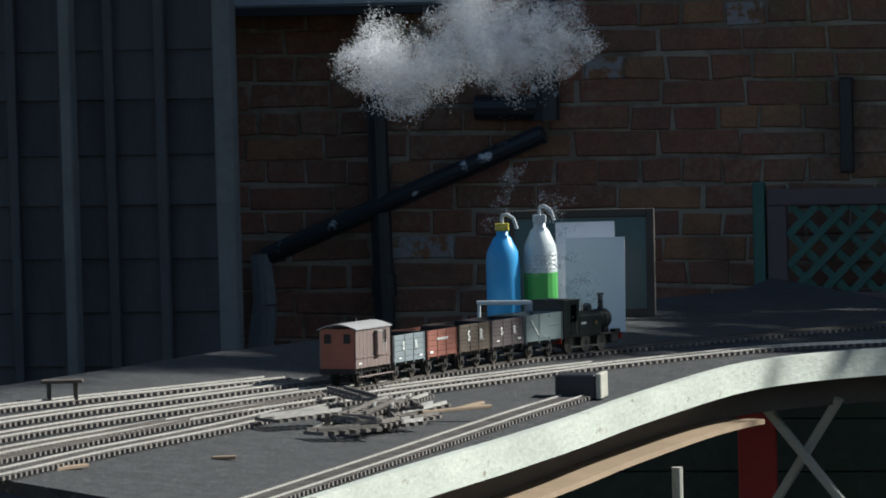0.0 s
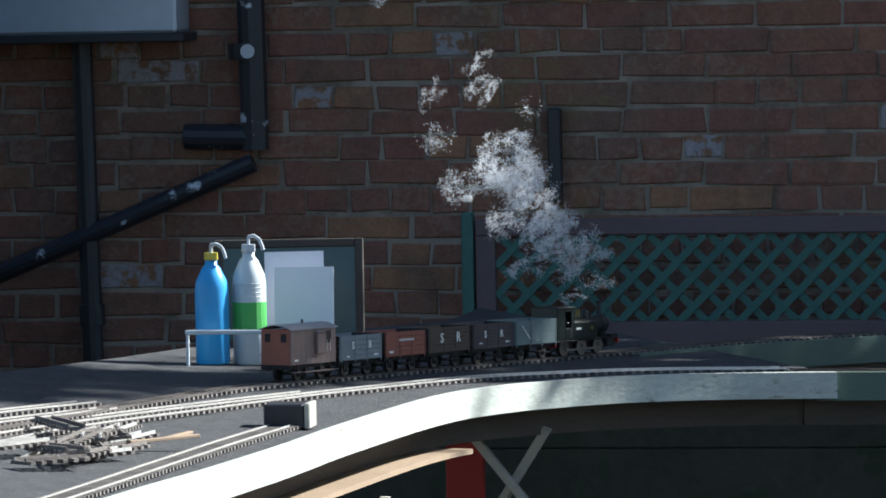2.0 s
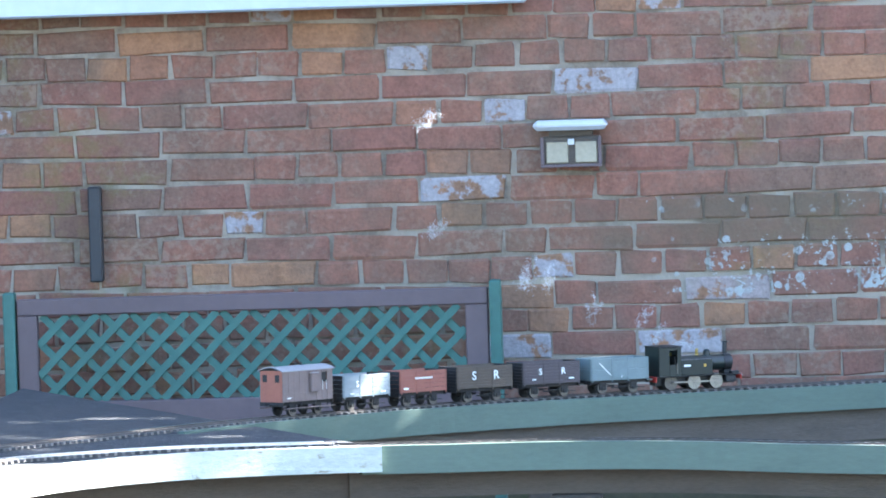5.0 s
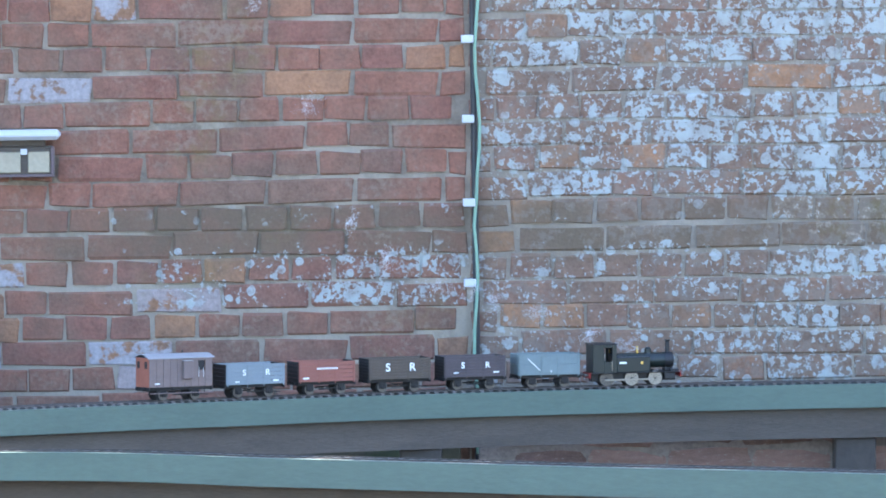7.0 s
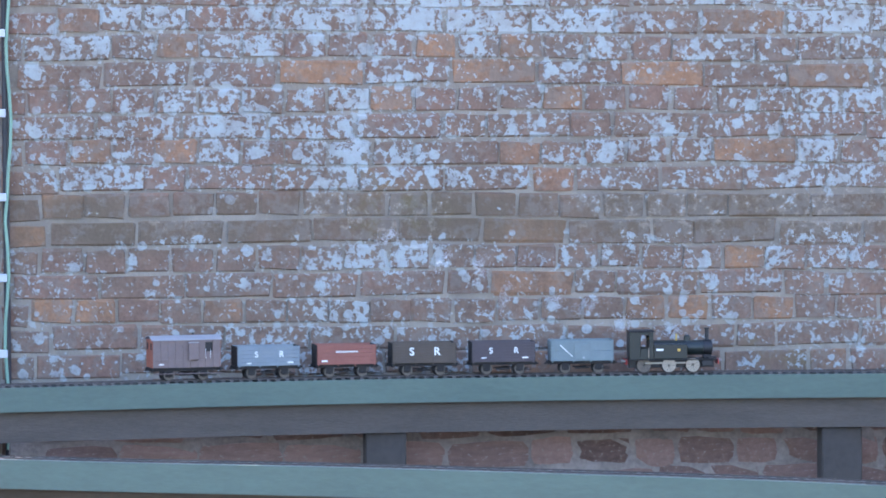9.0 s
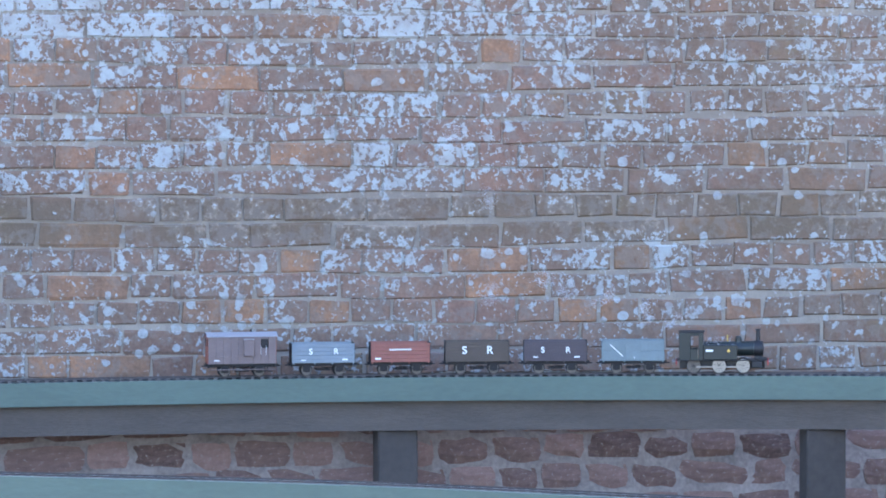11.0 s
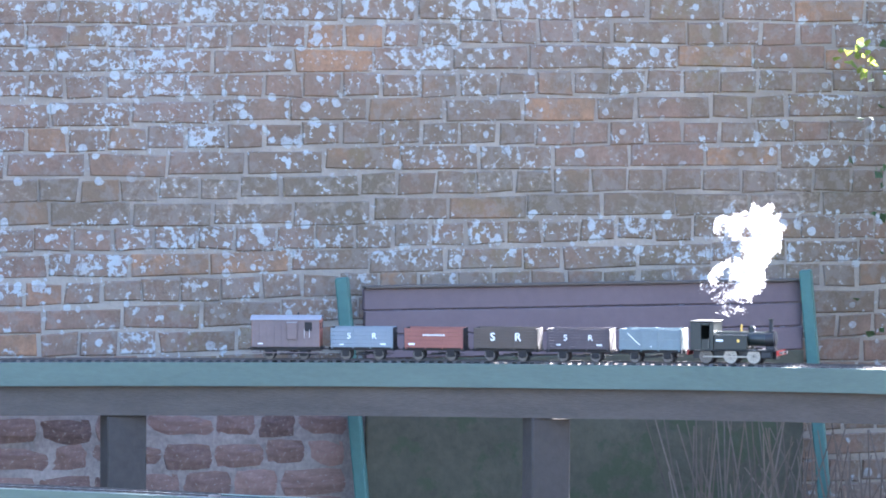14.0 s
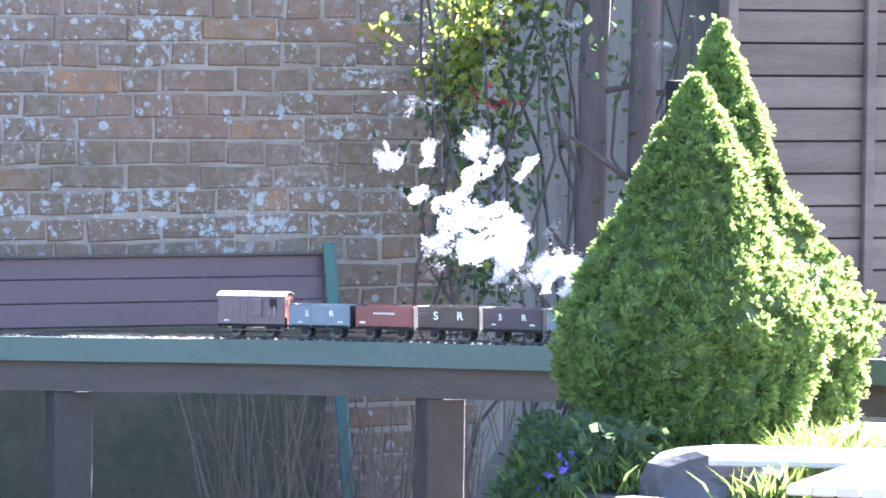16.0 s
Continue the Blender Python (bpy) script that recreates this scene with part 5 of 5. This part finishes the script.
def locomotive():
    t = empty("tank_locomotive", "small dark green model steam tank locomotive with red buffer beams", "model locomotive")
    boxed("running_plate", LOCO_BLACK, (-0.126, 0.126, -0.040, 0.040, 0.034, 0.0365), t, 0.0006)
    boxed("frame", LOCO_BLACK, (-0.118, 0.118, -0.016, 0.016, 0.012, 0.0338), t, 0.0006)
    for s in (-1, 1):
        boxed("side_tank", LOCO_GREEN, (-0.052, 0.042, s * 0.030 - 0.0085, s * 0.030 + 0.0085, 0.0368, 0.078), t, 0.0018)
        b = boxed("number_plate", LETTER, (-0.045, -0.025, s * 0.0390 - 0.0003, s * 0.0390 + 0.0003, 0.060, 0.0655), t, 0)
        part("crest", rod(bmesh.new(), (0.018, s * 0.0386, 0.062), (0.018, s * 0.0393, 0.062), 0.0042, n=14), BRASS, t, "round brass-coloured crest")
    part("boiler", rod(bmesh.new(), (-0.05, 0, 0.066), (0.088, 0, 0.066), 0.0205, n=24), LOCO_GREEN, t, smooth=False)
    part("smokebox", rod(bmesh.new(), (0.0885, 0, 0.066), (0.112, 0, 0.066), 0.0215, n=24), LOCO_BLACK, t)
    part("smokebox_door", lathe(bmesh.new(), [(0.017, 0), (0.016, 0.002), (0.003, 0.004)], 20, pose(0.1123, 0, 0.066, 0, 90, 0)), LOCO_BLACK, t)
    boxed("saddle", LOCO_BLACK, (0.089, 0.111, -0.015, 0.015, 0.0367, 0.047), t, 0.001)
    part("chimney", lathe(bmesh.new(), [(0.009, 0.083), (0.006, 0.089), (0.0055, 0.116), (0.0078, 0.118), (0.0078, 0.121)], 16, Matrix.Translation((0.100, 0, 0))), LOCO_BLACK, t)
    part("dome", lathe(bmesh.new(), [(0.011, 0.082), (0.0095, 0.088), (0.0095, 0.096), (0.006, 0.101), (0.001, 0.102)], 16, Matrix.Translation((0.045, 0, 0))), LOCO_GREEN, t)
    bm = bmesh.new()
    for y in (-0.004, 0.004):
        rod(bm, (0.015, y, 0.084), (0.015, y, 0.104), 0.0018, n=8)
    part("safety_valve", bm, BRASS, t)
    # cab and bunker
    for s in (-1, 1):
        boxed("cab_side", LOCO_GREEN, (-0.118, -0.088, s * 0.0375 - 0.0012, s * 0.0375 + 0.0012, 0.0368, 0.112), t, 0.0005)
        boxed("cab_pillar", LOCO_GREEN, (-0.064, -0.0525, s * 0.0375 - 0.0012, s * 0.0375 + 0.0012, 0.0368, 0.112), t, 0.0005)
        boxed("door_panel", LOCO_GREEN, (-0.0875, -0.0645, s * 0.0375 - 0.0012, s * 0.0375 + 0.0012, 0.0368, 0.066), t, 0.0005)
        boxed("cab_cornice", LOCO_GREEN, (-0.0875, -0.0645, s * 0.0375 - 0.0012, s * 0.0375 + 0.0012, 0.104, 0.112), t, 0.0005)
        part("handrail", rod(bmesh.new(), (-0.066, s * 0.0400, 0.042), (-0.066, s * 0.0400, 0.070), 0.0010, n=6), STEEL, t)
    boxed("spectacle_plate", LOCO_GREEN, (-0.054, -0.0523, -0.0362, 0.0362, 0.078, 0.112), t, 0)
    boxed("backhead", LOCO_BLACK, (-0.062, -0.0545, -0.02, 0.02, 0.0368, 0.088), t, 0.002)
    part("gauge", rod(bmesh.new(), (-0.0622, 0, 0.092), (-0.064, 0, 0.092), 0.005, n=12), BRASS, t)
    boxed("cab_rear", LOCO_GREEN, (-0.119, -0.1172, -0.0362, 0.0362, 0.0368, 0.112), t, 0)
    bm = bmesh.new()
    box(bm, -0.121, -0.049, -0.041, 0.041, 0.1122, 0.1148, 0.001)
    part("cab_roof", bm, LOCO_BLACK, t)
    for x in (-0.127, 0.127):
        boxed("buffer_beam", BUFFER_RED, (x - 0.0014, x + 0.0014, -0.038, 0.038, 0.022, 0.0365), t, 0.0005, "red buffer beam")
        for s in (-1, 1):
            e = 1 if x > 0 else -1
            bm = bmesh.new()
            rod(bm, (x, s * 0.018, 0.030), (x + e * 0.010, s * 0.018, 0.030), 0.0032, n=10)
            rod(bm, (x + e * 0.010, s * 0.018, 0.030), (x + e * 0.012, s * 0.018, 0.030), 0.0058, n=14)
            part("buffer", bm, STEEL, t)
    boxed("toolbox", LOCO_BLACK, (0.098, 0.122, -0.038, -0.024, 0.0368, 0.044), t, 0.001)
    wheels = []
    for s in (-1, 1):
        for x in (-0.078, -0.008, 0.058):
            wheels.append(wheel(t, x, s, 0.0195, STEEL if x > -0.05 else DULL_STEEL, True))
        boxed("cylinder_cover", LOCO_BLACK, (0.082, 0.112, s * 0.032 - 0.006, s * 0.032 + 0.006, 0.016, 0.0338), t, 0.002)
    rods = []
    for s in (-1, 1):
        r = new("coupling_rod")
        r.parent = t
        bm = box(bmesh.new(), -0.078, 0.058, s * 0.0315 - 0.001, s * 0.0315 + 0.001, -0.0022, 0.0022, 0.0005)
        me = bpy.data.meshes.new("coupling_rod")
        bm.to_mesh(me)
        bm.free()
        me.materials.append(STEEL)
        bpy.data.objects.remove(r)
        r = new("coupling_rod", me)
        r.parent = t
        rods.append((r, s))
    return t, wheels, rods


VAN, van_wheels = brake_van()
W1, w1 = wagon(WAGON_BLUE, "blue-grey planked model wagon lettered S R", 5, (("S", -0.035), ("R", 0.035)), 0.0225, bars=((-0.055, 0.043, 0.013, 0.003), (0.06, 0.044, 0.016, 0.004)), half=0.087)
W2, w2 = wagon(WAGON_RED, "red-brown planked model wagon with small white lettering", 5, (), 0.02, bars=tuple((-0.028 + 0.0062 * k, 0.070, 0.004, 0.0048) for k in range(10)) + ((-0.062, 0.045, 0.017, 0.005),), half=0.082)
W3, w3 = wagon(WAGON_BROWN, "dark umber planked model wagon lettered S R", 7, (("S", -0.035), ("R", 0.035)), 0.030, top=0.091, half=0.088)
W4, w4 = wagon(WAGON_DARK, "dark brown planked model wagon lettered S R", 7, (("S", -0.035), ("R", 0.035)), 0.0225, top=0.091, bars=((-0.055, 0.047, 0.013, 0.003), (0.06, 0.047, 0.016, 0.004)), half=0.087)
W5, w5 = wagon(WAGON_STEEL, "pale blue-grey steel mineral wagon with a white diagonal stripe", 2, (), 0.02, stripe=True, top=0.092, bars=((0.004, 0.044, 0.003, 0.003),), half=0.086)
LOCO, loco_wheels, ROD_PAIR = locomotive()
TRAIN = (VAN, W1, W2, W3, W4, W5, LOCO)
WHEELS = ((van_wheels, 0.0145), (w1, 0.0145), (w2, 0.0145), (w3, 0.0145), (w4, 0.0145), (w5, 0.0145), (loco_wheels, 0.0195))
OFFSET = (-0.885, -0.656, -0.438, -0.221, 0.0, 0.219, 0.470)
TIMES = ((0, 3.744), (0.5, 4.024), (1, 4.360), (1.5, 4.676), (2, 4.948), (2.5, 5.238), (3, 5.600), (3.2, 5.708), (5.3, 7.088), (5.5, 7.248), (6, 7.576), (6.5, 7.908), (7, 8.292), (7.5, 8.624), (8, 8.956), (8.5, 9.288), (9, 9.688), (9.2, 9.818), (11.3, 11.273), (11.5, 11.408), (12, 11.736), (12.5, 12.068), (13, 12.444), (13.5, 12.760), (14, 13.076), (14.5, 13.376), (15, 13.708), (15.5, 13.984), (16, 14.256))


def slack(t):
    """The couplings draw out on the level and close up at the curves."""
    return float(np.interp(t, (0, 1.5, 2, 2.5, 3, 5.5, 7.5, 9, 12.5, 14.5, 16), (0.842, 0.828, 0.85, 0.885, 0.93, 0.95, 0.978, 0.998, 0.972, 0.91, 0.855)))


def on_line(s):
    return np.array((np.interp(s, RUN, LINE[:, 0]), np.interp(s, RUN, LINE[:, 1])))


def on_track(s, base=0.05):
    a, b = on_line(s - base), on_line(s + base)
    za, zb = grade(*a), grade(*b)
    d = b - a
    c = (a + b) / 2
    return pose(c[0], c[1], (za + zb) / 2 + RAIL_TOP, 0, -math.degrees(math.atan2(zb - za, np.linalg.norm(d))), math.degrees(math.atan2(d[1], d[0])))


def run_at(t):
    return float(np.interp(t, [r[0] for r in TIMES], [r[1] for r in TIMES]))


STEPS = [(k / 4, run_at(k / 4)) for k in range(65)]


# ---- steam ----
def mist(name, cover):
    """White droplets in sunlight; cover is how much of a fleck they fill."""
    m = bpy.data.materials.new(name)
    m.use_nodes = True
    nt = m.node_tree
    nt.nodes.remove(nt.nodes["Principled BSDF"])
    dif, tra, both = nt.nodes.new("ShaderNodeBsdfDiffuse"), nt.nodes.new("ShaderNodeBsdfTranslucent"), nt.nodes.new("ShaderNodeMixShader")
    for n in (dif, tra):
        n.inputs["Color"].default_value = (0.93, 0.93, 0.94, 1)
    nt.links.new(dif.outputs[0], both.inputs[1])
    nt.links.new(tra.outputs[0], both.inputs[2])
    clear, thin = nt.nodes.new("ShaderNodeBsdfTransparent"), nt.nodes.new("ShaderNodeMixShader")
    thin.inputs[0].default_value = cover
    nt.links.new(clear.outputs[0], thin.inputs[1])
    nt.links.new(both.outputs[0], thin.inputs[2])
    nt.links.new(thin.outputs[0], nt.nodes["Material Output"].inputs["Surface"])
    return m


STEAM = mist("steam", 0.42)


def wisp_mesh(count, size, seed, box3=(0.043, 0.034, 0.0168), strands=5):
    """A shred of mist: fine flecks strewn along curling strands, within a box of half sizes box3."""
    rng = random.Random(seed)
    verts, faces = [], []
    bx, by, bz = box3
    for strand in range(strands):
        a, b, c, d0 = rng.uniform(0, 6.28), rng.uniform(3, 7), rng.uniform(0, 6.28), rng.uniform(3, 7)
        oy, oz, thick = rng.gauss(0, 0.35), rng.gauss(0, 0.35), rng.uniform(0.10, 0.30)
        for _ in range(count // strands):
            u = rng.gauss(0, 0.5)
            w = thick * (0.5 + rng.random())
            p = Vector((bx * (u + rng.gauss(0, 0.08)), by * (oy + 0.45 * math.sin(a + b * u) + rng.gauss(0, w)), bz * (oz + 0.45 * math.cos(c + d0 * u) + rng.gauss(0, w))))
            if abs(p.x) > bx or abs(p.y) > by or abs(p.z) > bz:
                continue
            d = Vector((rng.gauss(0, 1), rng.gauss(0, 1), rng.gauss(0, 1))).normalized()
            e = d.cross(Vector((rng.gauss(0, 1), rng.gauss(0, 1), rng.gauss(0, 1)))).normalized()
            r = size * rng.uniform(0.6, 1.3)
            k = len(verts)
            verts += [p - d * r, p + e * r, p + d * r, p - e * r]
            faces.append((k, k + 1, k + 2, k + 3))
    me = bpy.data.meshes.new("steam_wisp")
    me.from_pydata(verts, [], faces)
    me.materials.append(STEAM)
    return me


DENSE = [wisp_mesh(1900, 0.0021, 60 + k, strands=4) for k in range(6)]
THICK = [wisp_mesh(820, 0.0016, k, strands=3) for k in range(8)]
FAINT = [wisp_mesh(170, 0.0016, 40 + k, strands=2) for k in range(6)]
THIN = [wisp_mesh(560, 0.0014, 20 + k, strands=3) for k in range(6)]
CLOUD = [wisp_mesh(5200, 0.0017, 80 + k, (0.085, 0.06, 0.055), 6) for k in range(8)]
PUFFS = []


def puffs():
    """Each wisp rides in the boiler until it is let out, then rises and drifts off; the cloud of an earlier blast hangs above."""
    rng = random.Random(77)

    def add(te, kinds, g, turn, spread):
        ob = new("steam_wisp", rng.choice(kinds))
        tagged(ob, "thin grey wisp of steam trailing the locomotive" if kinds is THIN else "white billow of steam hanging over the train" if kinds is CLOUD else "white wisp of steam rising from the locomotive", "steam", "steam wisps")
        PUFFS.append((ob, te, g, turn, spread))

    def spin():
        return [rng.uniform(-1, 1) for _ in range(6)]

    # the cloud of an earlier blast: billows along two lobes
    for k in range(22):
        add(-1.35 + rng.uniform(-0.06, 0.06), CLOUD, (-0.20 + 0.42 * (k / 21) + rng.gauss(0, 0.012), rng.gauss(0, 0.5), -0.035 + 0.035 * math.cos(k * 0.6) + abs(rng.gauss(0, 0.055)) * (1 if k > 8 else 0.3)), spin(), 1.0)
    for k in range(8):
        add(-0.62 + rng.uniform(-0.2, 0.2), FAINT, (rng.gauss(0, 0.8), rng.gauss(0, 0.5), rng.random()), spin(), 0.4)
    for k in range(14):
        add(rng.uniform(-0.4, 1.0), THIN, (rng.gauss(0, 1), rng.gauss(0, 0.6), rng.random()), spin(), 0.5)
    # a second blast in curling strands
    for strand in range(8):
        gx, gr, ph = rng.gauss(0, 0.9), rng.random(), rng.uniform(0, 6.28)
        for k in range(9):
            u = k / 8
            add(1.0 + 0.72 * u + rng.uniform(-0.02, 0.02), THICK if k % 4 else FAINT, (gx + 0.7 * math.sin(ph + 4 * u) + rng.gauss(0, 0.12), rng.gauss(0, 0.4), gr * 0.6 + 0.4 * rng.random()), spin(), 0.62)
    for k in range(62):
        add(1.9 + k * 0.168, THIN, (rng.gauss(0, 1), rng.gauss(0, 0.6), rng.random()), spin(), 0.4)
    # the last, strong blast
    for strand in range(10):
        gx, gr, ph = rng.gauss(0, 0.8), rng.random(), rng.uniform(0, 6.28)
        for k in range(13):
            u = (k + rng.random() * 0.7) / 13
            add(13.42 + 2.5 * u, DENSE if k % 4 != 2 else FAINT, (gx + 0.8 * math.sin(ph + 9 * u) + rng.gauss(0, 0.2), rng.gauss(0, 0.4), min(1.0, gr * 0.6 + 0.4 * rng.random())), spin(), 0.42 if k % 4 != 2 else 0.8)


puffs()
lay_bricks()


def puff_rows(te, g, turn, spread):
    rows = []
    hidden = Matrix.Translation((-0.005, 0, 0.0575))
    times = sorted(set([0.0, 16.0] + [t for t, _ in STEPS if t < te] + [max(0.0, te - 0.02)] + [te + d for d in (0.06, 0.2, 0.45, 0.8, 1.1, 1.35, 1.7, 2.4, 3.4) if 0 < te + d < 16]))
    start = on_track(run_at(te) + 0.470 * slack(te)) if te >= 0 else on_track(TIMES[0][1] + 0.40 + te * 0.58)
    fwd = start.to_3x3() @ Vector((1, 0, 0))
    src = start @ Vector((0.012, 0, 0.105))
    for t in times:
        if t < te:
            rows.append((t, on_track(run_at(t) + 0.470 * slack(t)) @ hidden))
            continue
        age = t - te
        a = min(1.0, age * 2.5)
        up = Euler((turn[0] * 1.3 * a, -(0.75 + 0.6 * turn[1]) * a + turn[3] * 0.12 * age, turn[2] * 1.2 * a)).to_matrix().to_4x4()
        if te > 13:
            # a strong blast that first keeps up with the engine, then blows back
            v = (run_at(te + 0.1) - run_at(te)) / 0.1 if te < 15.9 else 0.58
            lag = float(np.interp(te, (13.4, 13.9, 14.3, 14.7, 15.1, 15.6), (1.40, 1.20, 0.75, 0.10, -0.25, -0.45)))
            jet = float(np.interp(te, (13.4, 14.0, 14.5, 15.0, 15.6), (0.30, 0.27, 0.24, 0.15, 0.10)))
            out = spread * (0.012 + 0.26 * age)
            rise = jet * (1 - math.exp(-age * 2.3)) * (0.55 + 0.9 * g[2]) + 0.06 * age + min(3.0, 3.2 * max(0.0, age - 1.0) ** 2)
            p = src + fwd * (v * lag * (1 - math.exp(-age * 0.9)) / 0.9 - 0.035) + Vector((g[0] * out, g[1] * out * 0.5, rise + out * 0.35 * turn[4]))
        elif te < -1:
            rise = 0.54 + 0.10 * (age - 1.35) + min(3.0, 0.9 * max(0.0, age - 2.4) ** 2)
            p = src + fwd * (0.30 * (1 - math.exp(-age * 1.3))) + Vector((g[0] * (1.15 - 0.11 * age) + 0.13 * (age - 1.35), g[1] * 0.1, g[2] + rise))
        else:
            out = spread * (0.015 + 0.125 * (1 - math.exp(-age * 2.2)) + 0.03 * age)
            rise = (0.38 if te < 1.85 else 0.20) * age * (0.75 + 0.5 * g[2]) + (min(3.0, 0.5 * max(0.0, age - 1.7) ** 2) if te < 0 else min(3.0, 3.0 * max(0.0, age - 1.1) ** 2))
            p = src + fwd * ((0.30 if te < 1.85 else 0.16) * (1 - math.exp(-age * 1.3))) + Vector((g[0] * out, g[1] * out * 0.5, rise + out * 0.5 * turn[4]))
        p.y = min(p.y, 13.83)
        rows.append((t, Matrix.Translation(p) @ up))
    return rows


def motions():
    for thing, off in zip(TRAIN, OFFSET):
        walk(thing, [(t, on_track(s + off * slack(t))) for t, s in STEPS])
    for (wheels, r), off in zip(WHEELS, OFFSET):
        turns, a = [0.0], 0.0
        for k in range(1, 481):
            a += min(1.5, (run_at(k / 30) - run_at((k - 1) / 30)) / r)
            turns.append(a % (2 * math.pi))
        for w in wheels:
            base = w.matrix_basis.translation.copy()
            walk(w, [(k / 30, Matrix.Translation(base) @ Matrix.Rotation(turns[k], 4, "Y")) for k in range(481)])
    for rod_ob, s in ROD_PAIR:
        rows = []
        for k in range(481):
            a = run_at(k / 30) / 0.0195 + (0 if s < 0 else math.pi / 2)
            rows.append((k / 30, pose(0.007 * math.sin(a), 0, 0.0195 + 0.007 * math.cos(a))))
        walk(rod_ob, rows)
    for ob, te, g, turn, spread in PUFFS:
        walk(ob, puff_rows(te, g, turn, spread))


motions()
